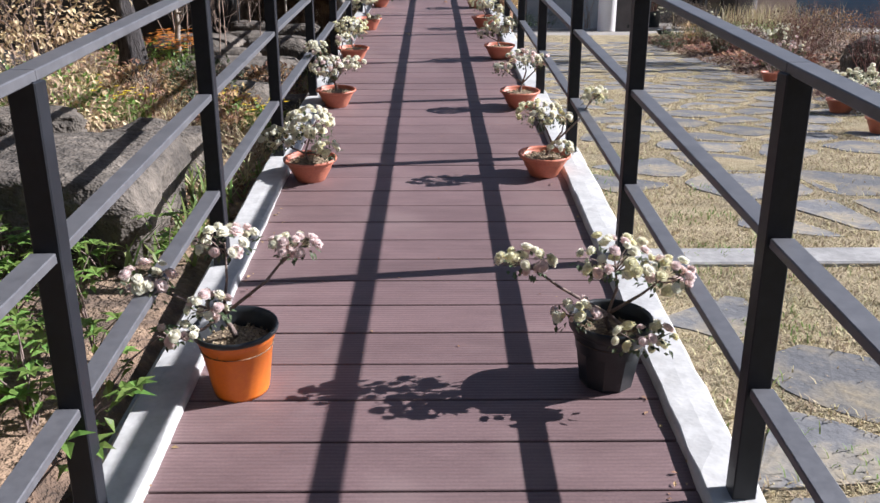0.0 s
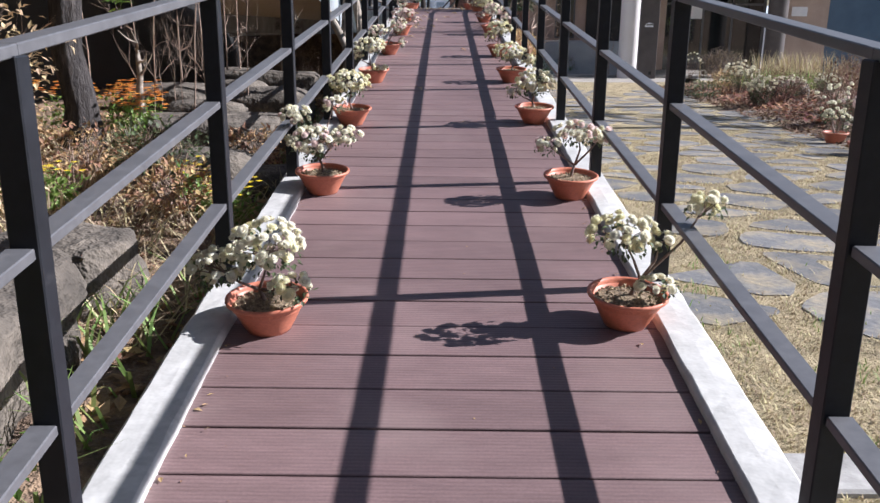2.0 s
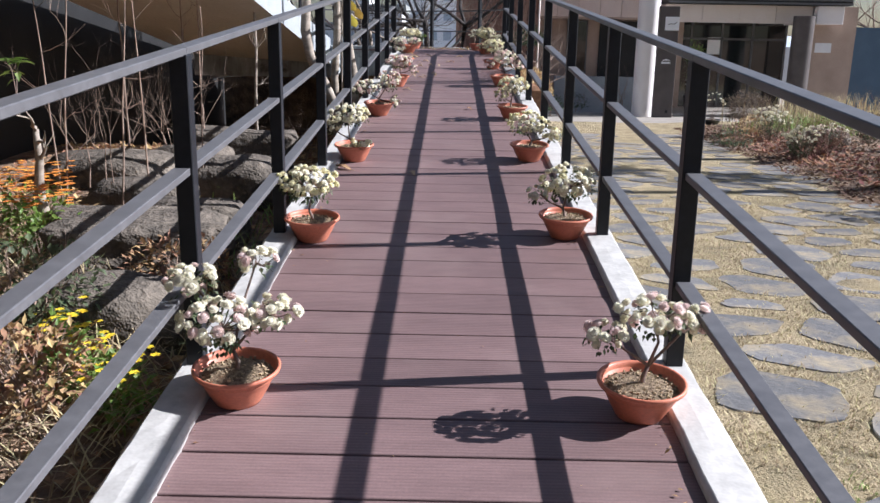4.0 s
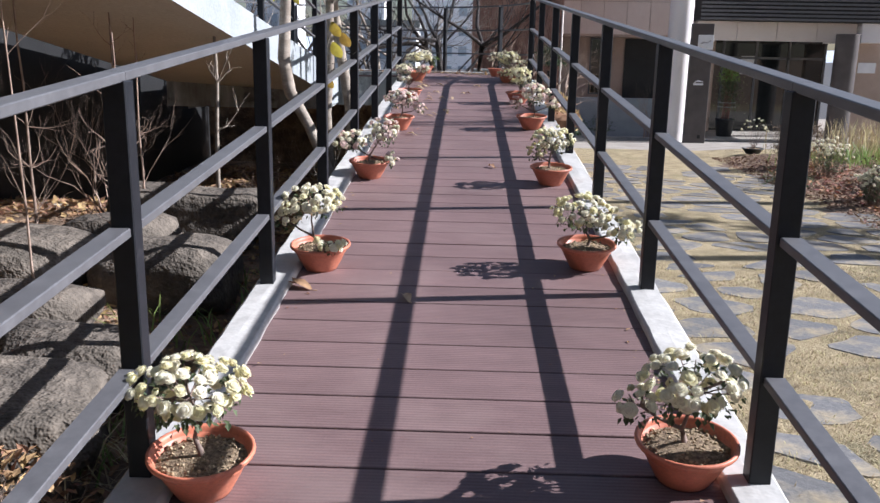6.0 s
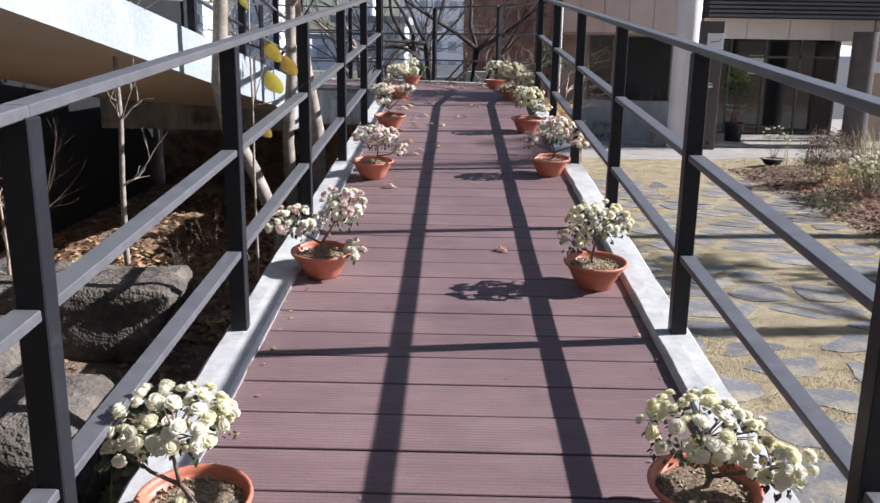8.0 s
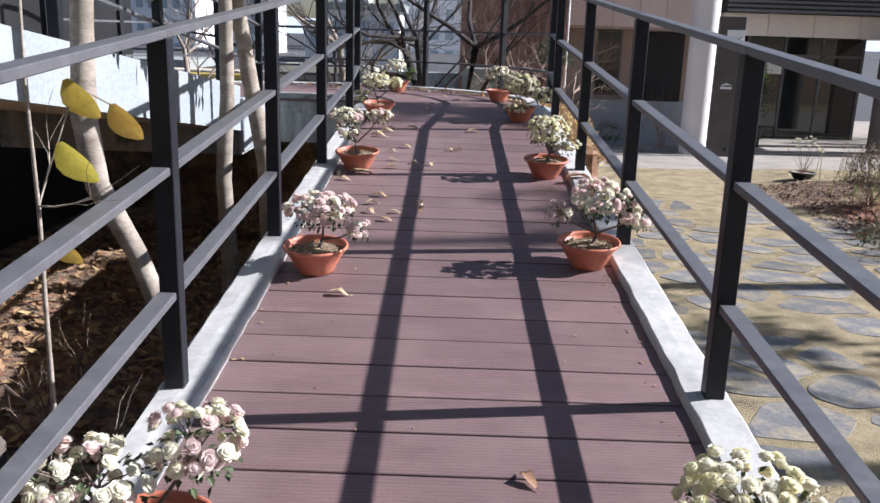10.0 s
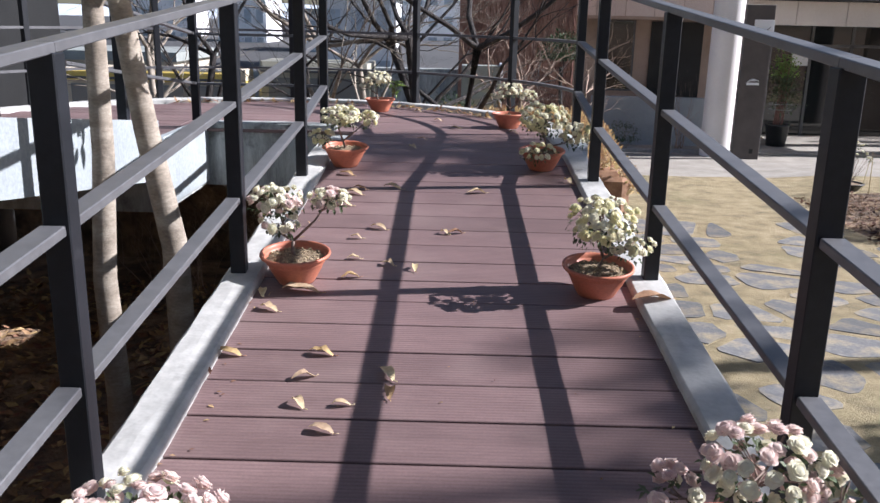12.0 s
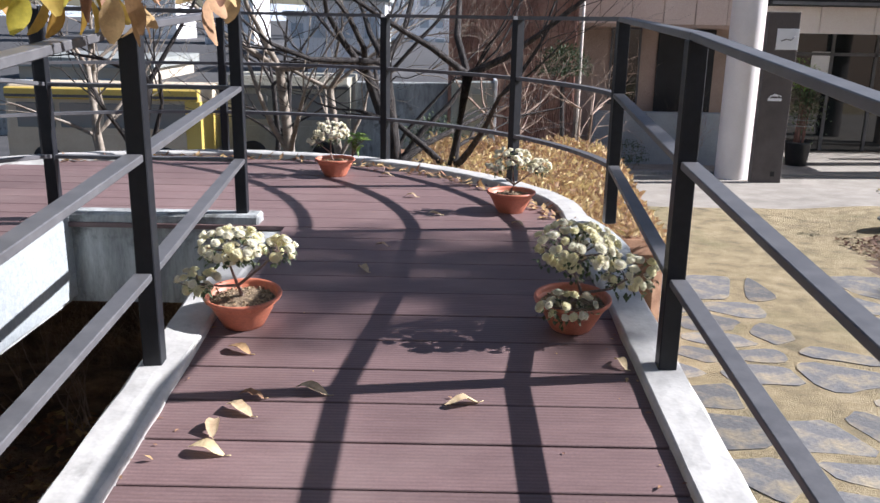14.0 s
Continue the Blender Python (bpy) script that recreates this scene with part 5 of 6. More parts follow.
rock(-1.7, 7.5, 0.45, 0.35, 0.2, "grey slab-like boulder among flowers", 10)
rock(-2.9, 10.8, 0.7, 0.5, 0.22, "flat grey boulder near the shaded wall", 11)
rock(-1.25, 7.5, 0.25, 0.3, 0.14, "small grey boulder beside the kerb", 12)

# old tree with furrowed dark bark
def furrowed_tree(x, y):
    rg = random.Random(5)
    th = thing("tree", "old garden tree with deeply furrowed dark grey bark", "tree", (x, y, ground_z(x, y) - 0.05))
    bm = bmesh.new()
    axis_pts = [Vector((0, 0, 0)), Vector((0.03, 0, 0.35)), Vector((-0.05, 0.01, 0.8)), Vector((-0.02, 0.02, 1.2)), Vector((-0.14, 0.0, 1.9)), Vector((-0.14, 0.05, 2.7))]
    rad = [0.17, 0.115, 0.105, 0.11, 0.105, 0.10]
    n, rows = 44, []
    for k in range(60):
        u = k / 59 * 5
        i = min(4, int(u))
        c = axis_pts[i].lerp(axis_pts[i + 1], u - i)
        r = rad[i] + (rad[i + 1] - rad[i]) * (u - i)
        row = []
        for j in range(n):
            a = 2 * math.pi * j / n
            f = 0.085 * abs(noise.noise(Vector((math.cos(a) * 4.2, math.sin(a) * 4.2, c.z * 1.5)))) + 0.05 * noise.noise(Vector((math.cos(a) * 9, math.sin(a) * 9, c.z * 4)))
            row.append(bm.verts.new(c + Vector((math.cos(a), math.sin(a), 0)) * r * (1.08 - 2.2 * f)))
        rows.append(row)
    for a, b in zip(rows, rows[1:]):
        for j in range(n):
            bm.faces.new((a[j], a[(j + 1) % n], b[(j + 1) % n], b[j])).smooth = True
    part("trunk", bm, M["bark"], th)
    bm = bmesh.new()
    for _ in range(6):
        limbs(bm, Vector((-0.14, 0.05, 2.6)), Vector((rg.uniform(-1, 1), rg.uniform(-1, 1), 1.0)), 1.2, 0.07, 3, rg, 0.7, 0.1, 6)
    part("branchwork", bm, M["bark"], th)


furrowed_tree(-2.82, 8.25)
for i, (x, y, r, h) in enumerate(((-2.3, 6.9, 0.4, 0.4), (-2.9, 6.4, 0.45, 0.5), (-1.9, 7.2, 0.35, 0.45), (-1.55, 6.5, 0.3, 0.35), (-2.35, 5.6, 0.4, 0.4), (-3.1, 5.4, 0.5, 0.6), (-1.45, 8.0, 0.3, 0.4))):
    shrub(x, y, r, h, ("dry_leaf", "pale_leaf", "leaf")[i % 3], "low dry-leaved garden shrub with curled brown leaves", 520, 0.05, 7, 530 + i, "leafy_shrub")
shrub(-3.35, 7.4, 0.75, 1.25, "pale_leaf", "brown-leaved shrub holding dry curled leaves", 1700, 0.06, 10, 51, "leafy_shrub")
shrub(-2.7, 5.9, 0.5, 0.45, "fresh_leaf", "low green and yellow leafy clump", 700, 0.05, 6, 52, "leafy_shrub")


def blanket(name, label, spots, bloom, leaf, r, h, seed, n=26, size=0.017, group="bedding flowers"):
    """Low bedding plants: a mat of leaves with small blossoms on top."""
    rg = random.Random(seed)
    for x, y in spots:
        th = thing(name, label, "flowers", (x, y, ground_z(x, y) - 0.01), group)
        lf, fl = bmesh.new(), bmesh.new()
        leaf_cloud(lf, (0, 0, h * 0.4), r, r, h * 0.55, 170, 0.05, 0.03, rg, 0.2)
        for _ in range(n):
            a, q = rg.uniform(0, 6.28), r * math.sqrt(rg.random())
            c = Vector((q * math.cos(a), q * math.sin(a), h * rg.uniform(0.75, 1.1)))
            for k in range(6):
                b = a + k * 1.047
                d = Vector((math.cos(b), math.sin(b), 0.25))
                leaf_quad(fl, c, d, Vector((0, 0, 1)), size * 1.2, size, 0.2)
        part("foliage", lf, M[leaf], th)
        part("blossoms", fl, M[bloom], th)


blanket("yellow_flowers", "low clump of bright yellow garden flowers", ((-1.5, 6.8), (-1.64, 7.0), (-1.34, 6.72), (-2.2, 6.4), (-2.35, 6.2), (-1.2, 6.5), (-2.6, 6.6)), "yellow_bloom", "fresh_leaf", 0.15, 0.26, 61, 14, 0.02)
blanket("orange_flowers", "low clump of orange garden flowers among green leaves", ((-2.75, 8.75), (-2.5, 8.6), (-3.05, 8.5), (-2.35, 8.35), (-2.6, 8.95)), "orange_bloom", "fresh_leaf", 0.21, 0.44, 62, 44, 0.026)


def leafy_sprig(x, y, z, lean, h, n, seed, length=0.09, label="fresh green sprig leaning over the white kerb", name="green_sprig"):
    rg = random.Random(seed)
    th = thing(name, label, "plant", (x, y, z), "green sprigs by the kerb")
    st, lf = bmesh.new(), bmesh.new()
    for k in range(n):
        d = Vector((lean[0] + rg.uniform(-0.4, 0.4), lean[1] + rg.uniform(-0.4, 0.4), 0.8))
        tip = Vector((rg.uniform(-0.05, 0.05), rg.uniform(-0.05, 0.05), 0)) + d * h * rg.uniform(0.6, 1.1)
        tube(st, [(0, 0, 0), tip * 0.5 + Vector((0, 0, 0.03)), tip], [0.004, 0.003, 0.002], 4, False)
        for m in range(6):
            a = m * 1.05 + rg.uniform(-0.2, 0.2)
            leaf_quad(lf, tip, Vector((math.cos(a), math.sin(a), rg.uniform(0.0, 0.6))), Vector((0, 0, 1)), length * rg.uniform(0.7, 1.2), length * 0.46, 0.5)
        for m in range(3):
            p = tip * rg.uniform(0.4, 0.8)
            leaf_quad(lf, p, ball_dir_of(rg), Vector((0, 0, 1)), length * 0.8, length * 0.42, 0.5)
    part("stem", st, M["stem"], th)
    part("foliage", lf, M["fresh_leaf"], th)


sp = random.Random(9)
for i, (x, y, lx, ly) in enumerate(((-0.97, 2.28, 0.6, 0.0), (-0.95, 2.05, 0.95, 0.0), (-0.97, 1.84, 0.6, 0.0), (-1.15, 1.95, 0.0, 0.0))):
    leafy_sprig(x, y, ground_z(x, y), (lx, ly), 0.26, 2, 300 + i, 0.065)
for i in range(76):
    x, y = sp.uniform(-1.95, -1.06), sp.uniform(1.4, 3.45)
    leafy_sprig(x, y, ground_z(x, y), (0, 0), sp.uniform(0.18, 0.34), 4, 330 + i, 0.06, "bushy fresh green plant in the garden", "green_plant")
for i in range(16):
    x, y = sp.uniform(-2.7, -1.9), sp.uniform(2.2, 3.5)
    leafy_sprig(x, y, ground_z(x, y), (0, 0), sp.uniform(0.15, 0.3), 4, 370 + i, 0.07, "bushy fresh green plant in the garden", "green_plant")
spots = [(sp.uniform(-1.45, -1.0), sp.uniform(3.2, 5.2)) for _ in range(130)]
grass_patch("strap_leaves", spots, "green_grass", "green strap-leaved plants at the foot of the kerb", 0.12, 0.28, 12, 0.9, 0.008)
spots = [(sp.uniform(-2.1, -1.0), sp.uniform(8.5, 11.5)) for _ in range(260)]
grass_patch("strap_leaves", spots, "green_grass", "green strap-leaved plants among the boulders", 0.1, 0.25, 13, 0.9, 0.006)
spots = [(-1.0 - 2.6 * sp.random(), sp.uniform(4.6, 9.0)) for _ in range(3200)]
grass_patch("dry_stalks", spots, "grass", "tangle of dry straw stalks over the garden soil", 0.08, 0.26, 14, 1.5, 0.004)
spots = [(-0.98 - 3.2 * sp.random() ** 1.2, sp.uniform(4.0, 13.0)) for _ in range(5200)]
litter("leaf_litter", spots, "dry_leaf", "brown fallen leaves and debris on the garden soil", 0.04, 0.09, 15)
spots = [(-0.98 - 3.4 * sp.random(), sp.uniform(12.5, 19.5)) for _ in range(5200)]
litter("leaf_litter", spots, "dry_leaf", "thick brown fallen leaves in the shade of the ramp", 0.06, 0.12, 16)

# bare stems and saplings
def sapling(x, y, h, r, label, seed, twigs=14, mat="twig", lean=(0, 0), name="sapling"):
    rg = random.Random(seed)
    th = thing(name, label, "sapling", (x, y, ground_z(x, y) - 0.02))
    bm = bmesh.new()
    pts = [Vector((lean[0] * u + 0.03 * noise.noise(Vector((u * 3, seed, 0))), lean[1] * u + 0.03 * noise.noise(Vector((seed, u * 3, 4))), h * u)) for u in (0, 0.15, 0.3, 0.45, 0.6, 0.75, 0.9, 1.0)]
    tube(bm, pts, [r * (1 - 0.09 * i) for i in range(8)], 7)
    for _ in range(twigs):
        i = rg.randrange(2, 8)
        d = Vector((rg.uniform(-1, 1), rg.uniform(-1, 1), rg.uniform(0.1, 1.0)))
        limbs(bm, pts[i], d, rg.uniform(0.1, 0.28), r * 0.35, 1, rg, 0.7, 0.1, 4)
    part("stem", bm, M[mat], th)
    return th


sapling(-2.1, 12.95, 2.7, 0.022, "slender pale sapling with short leafless side twigs", 401, 30, "pale_bark")
sapling(-2.62, 12.1, 1.9, 0.012, "thin pinkish bare sapling", 402, 10)
sapling(-2.5, 12.25, 1.7, 0.010, "thin pinkish bare sapling", 403, 8)
sapling(-3.0, 11.5, 1.9, 0.012, "thin pinkish bare sapling", 404, 10)
sapling(-2.45, 8.6, 0.75, 0.045, "stubby pruned pale trunk with two short limbs", 405, 4, "pale_bark")
for i, (x, y, h) in enumerate(((-2.5, 9.0, 1.7), (-2.7, 9.4, 1.9), (-2.25, 9.3, 1.8), (-2.95, 8.9, 1.6), (-2.35, 10.2, 1.9), (-2.05, 10.6, 1.6))):
    sapling(x, y, h, 0.008, "tall thin bare stem against the dark wall", 410 + i, 5, "twig", (random.Random(i).uniform(-0.15, 0.15), 0.05), "dry_stalk_plant")
bare_shrub(-2.9, 12.7, 1.2, 9, "sprawling leafless shrub with fine grey-brown twigs", 430, "twig", 1.0, 0.006, 3, 0.7)
bare_shrub(-3.1, 11.2, 1.1, 4, "leafless shrub with fine twigs before the dark wall", 431, "twig", 0.6, 0.006, 3, 0.55)
bare_shrub(-2.6, 9.8, 1.0, 3, "leafless shrub with fine twigs behind boulders", 432, "twig", 0.5, 0.006, 3, 0.5)
bare_shrub(-1.8, 13.6, 0.6, 8, "small dead branchy shrub in the leaf litter", 433, "twig", 0.9, 0.006, 2, 0.6)
bare_shrub(-3.3, 6.4, 1.2, 4, "thin bare stems at the back of the garden", 434, "twig", 0.3, 0.006, 2, 0.4)
for i in range(4):
    bare_shrub(-1.2 - 0.5 * i, 19.3 + 0.2 * (i % 2), 0.8, 10, "dead twiggy undergrowth below the landing", 440 + i, "twig", 0.9, 0.006, 2, 0.6)
leafy_sprig(-2.62, 8.75, ground_z(-2.62, 8.75) + 0.9, (0, 0), 0.25, 2, 450, 0.1, "young green leaves on a tall thin stem", "green_sprig")


def pale_tree(x, y, pts, rad, label, seed, leaves=0, leaf="yellow_leaf", tips_h=1.8, size=0.13):
    rg = random.Random(seed)
    z = ground_z(x, y) - 0.05
    th = thing("tree", label, "tree", (x, y, z))
    bm = bmesh.new()
    pts = [Vector(p) for p in pts]
    tube(bm, pts, rad, 12, False)
    part("trunk", bm, M["pale_bark"], th)
    bm, tips = bmesh.new(), []
    for _ in range(7):
        limbs(bm, pts[-1].lerp(pts[-2], rg.uniform(0, 0.12)), Vector((rg.uniform(-0.7, 0.7), rg.uniform(-0.7, 0.7), rg.uniform(0.55, 1))), 0.55, rad[-1] * 0.6, 2, rg, 0.7, 0.1, 5, tips, 3)
    part("branchwork", bm, M["pale_bark"], th)
    if leaves:
        lf = bmesh.new()
        for k in range(leaves):
            p, d = rg.choice(tips)
            leaf_blade(lf, p + ball_dir_of(rg) * 0.12, Vector((rg.uniform(-0.6, 0.6), rg.uniform(-0.6, 0.6), -0.8)), Vector((rg.uniform(-1, 1), rg.uniform(-1, 1), 0.3)), size * rg.uniform(0.7, 1.2), size * 0.45, 0.4)
        part("crown", lf, M[leaf], th, "drooping yellow-green autumn leaves")


pale_tree(-1.60, 15.85, ((0, 0, 0), (0.0, 0.0, 0.6), (-0.03, 0.02, 1.2), (0.02, 0.0, 1.8), (0.02, 0.02, 2.5)), [0.075, 0.06, 0.055, 0.05, 0.045], "slim pale-barked garden tree with smooth trunk", 501, 380)
pale_tree(-1.38, 16.2, ((0, 0, 0), (0.0, 0.0, 0.6), (-0.02, 0.02, 1.3), (-0.12, 0.0, 1.9), (-0.22, 0.0, 2.6)), [0.085, 0.07, 0.066, 0.06, 0.05], "slim pale-barked garden tree leaning over the ramp", 502, 420)
pale_tree(-1.15, 13.4, ((0, 0, 0), (-0.09, 0.1, 0.6), (-0.28, 0.2, 1.0), (-0.46, 0.25, 1.3), (-0.52, 0.3, 1.6), (-0.50, 0.3, 2.0), (-0.46, 0.3, 2.6)), [0.06, 0.052, 0.048, 0.055, 0.058, 0.05, 0.045], "forked pale-barked tree leaning away from the ramp", 503, 12)
sapling(-1.02, 11.9, 2.0, 0.010, "slender sapling beside the ramp keeping a few big yellow leaves", 504, 5, "pale_bark")
lv = thing("hanging_leaves", "few large yellow leaves on a slender twig", "leaves", (-0.95, 11.95, 0))
bm = bmesh.new()
tube(bm, [(-0.05, -0.05, 1.75), (0.0, 0.05, 1.98), (0.03, 0.2, 1.92)], 0.003, 4)
part("twig", bm, M["pale_bark"], lv)
bm = bmesh.new()
for p, l in (((0.0, 0.0, 2.0), 0.15), ((0.02, -0.1, 1.86), 0.16), ((0.05, 0.15, 1.93), 0.15), ((-0.04, -0.05, 1.62), 0.13)):
    leaf_blade(bm, Vector(p), Vector((0.3, 0.3, -0.8)), Vector((-0.3, -1, 0.3)), l * 0.85, l * 0.55, 0.5)
part("leaves", bm, M["yellow_leaf"], lv)
# leafy branch that hangs over the rail near the landing
br = thing("leafy_branch", "overhanging branch with yellowing green and pinkish leaves", "branch", (-0.98, 16.4, 2.57))
rg = random.Random(71)
bm, l1, l2 = bmesh.new(), bmesh.new(), bmesh.new()
tube(bm, [(-0.6, -0.1, 0.35), (-0.2, 0.0, 0.1), (0.2, 0.0, 0.08), (0.5, 0.1, 0.02)], [0.012, 0.009, 0.006, 0.004], 5)
for k in range(95):
    u = rg.random()
    p = Vector((-0.35 + 0.9 * u, rg.uniform(-0.2, 0.2), 0.1 - 0.05 * u + rg.uniform(-0.1, 0.12)))
    leaf_blade(l1 if u < 0.62 else l2, p, Vector((rg.uniform(-0.6, 0.6), rg.uniform(-0.5, 0.5), -0.8)), Vector((rg.uniform(-1, 1), rg.uniform(-1, 1), 0.3)), rg.uniform(0.08, 0.13), rg.uniform(0.04, 0.06), 0.5)
part("twig", bm, M["pale_bark"], br)
part("leaves", l1, M["yellow_leaf"], br, "yellow-green leaves")
part("leaves", l2, M["dry_leaf"], br, "pinkish-brown leaves")

# ---- beyond the landing ----
hed = thing("groundcover_hedge", "low tawny orange-brown hedge filling the bed behind the landing", "hedge", (0, 0, 0))
rg = random.Random(90)
bm = bmesh.new()
for _ in range(9000):
    y = 21.0 + 5.2 * rg.random()
    x = -0.6 + 2.7 * rg.random() + 0.1 * (y - 21)
    if (x - ARC_C.x) ** 2 + (y - ARC_C.y) ** 2 < 2.75 ** 2:
        continue
    z = 0.86 + 0.06 * noise.noise(Vector((x * 2, y * 2, 0))) - 0.5 * smooth_step(1.7, 2.4, x - 0.1 * (y - 21))
    leaf_quad(bm, Vector((x, y, z + rg.uniform(-0.12, 0.05))), ball_dir_of(rg) + Vector((0, 0, 0.6)), Vector((0, 1, 0.2)), rg.uniform(0.06, 0.12), rg.uniform(0.03, 0.05), 0.4)
tagged(part("foliage", bm, M["hedge_orange"], hed), kind="stuff")
bm = bmesh.new()
box(bm, -0.6, 2.0, 21.1, 26.2, -1.0, 0.74, 0.1)
part("undergrowth", bm, M["dry_leaf"], hed)
spots = [(rg.uniform(0.95, 1.9) - 0.0 * _, rg.uniform(17.5, 23)) for _ in range(500)]
litter("leaf_litter", spots, "dry_leaf", "dry leaves gathered along the kerb", 0.05, 0.1, 91)


def bare_tree(x, y, stems, h, label, seed, mat="bark", r=0.09, depth=4, spread=0.55):
    rg = random.Random(seed)
    th = thing("tree", label, "tree", (x, y, ground_z(x, y) - 0.05))
    bm, lb = bmesh.new(), bmesh.new()
    for k in range(stems):
        d = Vector((rg.uniform(-0.35, 0.35), rg.uniform(-0.3, 0.3), 1)) if stems > 1 else Vector((0.03, 0, 1))
        f = Vector((rg.uniform(-0.1, 0.1), rg.uniform(-0.1, 0.1), 0)) if stems > 1 else Vector((0, 0, 0))
        a = f + d.normalized() * h * 0.25
        b = a + (d + Vector((rg.uniform(-0.2, 0.2), rg.uniform(-0.2, 0.2), 0))).normalized() * h * 0.2
        tube(bm, [f, a, b], [r, r * 0.8, r * 0.68], 10, False)
        for q in (a, a, b, b, b):
            limbs(lb, q, Vector((rg.uniform(-1, 1), rg.uniform(-0.8, 0.8), rg.uniform(0.2, 1.0))), h * 0.24, r * 0.5, depth - 1, rg, spread, 0.12, 6, None, 3)
    part("trunk", bm, M[mat], th)
    part("branchwork", lb, M[mat], th)


bare_tree(-0.18, 24.2, 3, 6.0, "leafless dark-barked tree with low spreading forks", 601, "bark", 0.09, 5)
bare_tree(-0.62, 25.0, 1, 5.5, "leafless dark-barked slim tree", 602, "bark", 0.06, 5)
bare_tree(-1.95, 25.3, 1, 5.5, "leafless tree with pale grey trunk", 603, "pale_bark", 0.085)
bare_tree(-1.45, 26.5, 1, 5.0, "leafless tree with pale grey trunk", 604, "pale_bark", 0.07)
bare_tree(1.4, 28.5, 2, 4.0, "leafless pale-twigged tree before the vine wall", 605, "twig", 0.045, 4, 0.85)
bare_tree(2.6, 30.2, 2, 4.0, "leafless pale-twigged tree before the vine wall", 606, "twig", 0.035, 3, 0.8)
bare_tree(-3.6, 24.4, 1, 5.0, "leafless dark tree behind the landing", 607, "bark", 0.07)
bare_tree(-5.4, 28.0, 2, 5.5, "leafless pale tree near the parked bus", 608, "pale_bark", 0.07)
bare_tree(-2.9, 29.5, 2, 5.0, "leafless tree before the olive bus", 609, "bark", 0.06)
for i, (x, y) in enumerate(((16.6, 39.0), (18.6, 38.6), (20.8, 39.2), (22.8, 38.4))):
    bare_tree(x, y, 3, 7.0, "leafless grey-brown tree behind the blue hoarding", 620 + i, "twig", 0.08, 5, 0.6)
# big evergreens off the court's sunny side; their crowns shade the upper ramp
def evergreen(x, y, h, seed, masses):
    """masses: (dx, dy, z, spread, clumps), the boughs of the crown."""
    rg = random.Random(seed)
    th = thing("tree", "tall dark evergreen tree at the edge of the court", "tree", (x, y, ground_z(x, y) - 0.1))
    bm = bmesh.new()
    tube(bm, [(0, 0, 0), (0.1, 0, h * 0.4), (0, 0.1, h * 0.75), (0.05, 0, h)], [0.25, 0.2, 0.12, 0.03], 12, False)
    part("trunk", bm, M["bark"], th)
    lb, lf = bmesh.new(), bmesh.new()
    for dx, dy, z, spread, clumps in masses:
        for k in range(clumps):
            c = Vector((dx + rg.gauss(0, spread), dy + rg.gauss(0, spread), z + rg.gauss(0, spread * 0.6)))
            tube(lb, [(0, 0, min(h, c.z) - 0.5), c], [0.05, 0.015], 5, False)
            leaf_cloud(lf, c, 0.5, 0.5, 0.28, 75, 0.26, 0.12, rg, 0.05)
    part("branchwork", lb, M["bark"], th)
    tagged(part("crown", lf, M["dark_green"], th), kind="stuff")


evergreen(14.9, 15.8, 12.4, 701, ((0, 0.55, 10.6, 0.4, 4), (0.2, 0.9, 9.5, 0.4, 2), (0, 1.9, 7.6, 0.6, 6)))
evergreen(15.3, 20.0, 12.8, 702, ((-0.55, -0.1, 11.75, 0.25, 4), (0, -0.2, 11.7, 0.2, 4), (0.2, -0.3, 9.4, 0.4, 3)))

# vine-covered wall
vw = thing("vine_wall", "weathered reddish wall laced with bare climbing vines", "wall", (0, 34.2, 0), kind="structure")
boxed("wall", (0.2, 3.15, 0.0, 0.5, -1.2, 6.5), M["vine_wall"], vw)
rg = random.Random(95)
bm = bmesh.new()
for k in range(70):
    p = Vector((rg.uniform(0.3, 3.1), -0.02, -1.0))
    pts = [p.copy()]
    for j in range(9):
        p = p + Vector((rg.uniform(-0.16, 0.16), 0, rg.uniform(0.25, 0.65)))
        p.x = min(3.12, max(0.23, p.x))
        pts.append(p.copy())
    tube(bm, pts, [0.018 * (1 - 0.07 * j) for j in range(10)], 4, False)
tagged(part("vines", bm, M["red_twig"], vw, "mesh of bare reddish vine stems"), kind="stuff")
cab = thing("utility_cabinet", "pale grey metal cabinet with a framed door", "cabinet", (0.7, 31.2, -1.0))
boxed("body", (-0.45, 0.40, 0.0, 0.5, 0, 2.33), M["grey_metal"], cab, 0.01)
boxed("door", (-0.30, 0.25, -0.02, -0.002, 0.3, 2.1), M["olive_paint"], cab, 0.006, "olive-grey panelled door")
boxed("door_frame", (0.40, 0.455, -0.05, 0.5, 0, 2.38), M["sign_white"], cab, 0.004, "white side frame")
boxed("vent", (-0.2, 0.1, -0.03, -0.021, 1.6, 1.75), M["grey_metal"], cab)
top = thing("topiary_tree", "clipped dark-green ball tree on a bare stem", "tree", (2.55, 32.0, -1.0))
bm = bmesh.new()
tube(bm, [(0, 0, 0), (0.05, 0, 1.2), (-0.02, 0, 2.3)], [0.06, 0.05, 0.04], 8, False)
limbs(bm, Vector((0, 0, 1.9)), Vector((0.3, 0, 1)), 0.5, 0.03, 2, random.Random(4), 0.6, 0.2)
part("trunk", bm, M["bark"], top)
bm = bmesh.new()
leaf_cloud(bm, (0, 0, 2.65), 0.55, 0.5, 0.42, 1500, 0.09, 0.04, random.Random(5), 0.5)
tagged(part("crown", bm, M["dark_green"], top), kind="stuff")
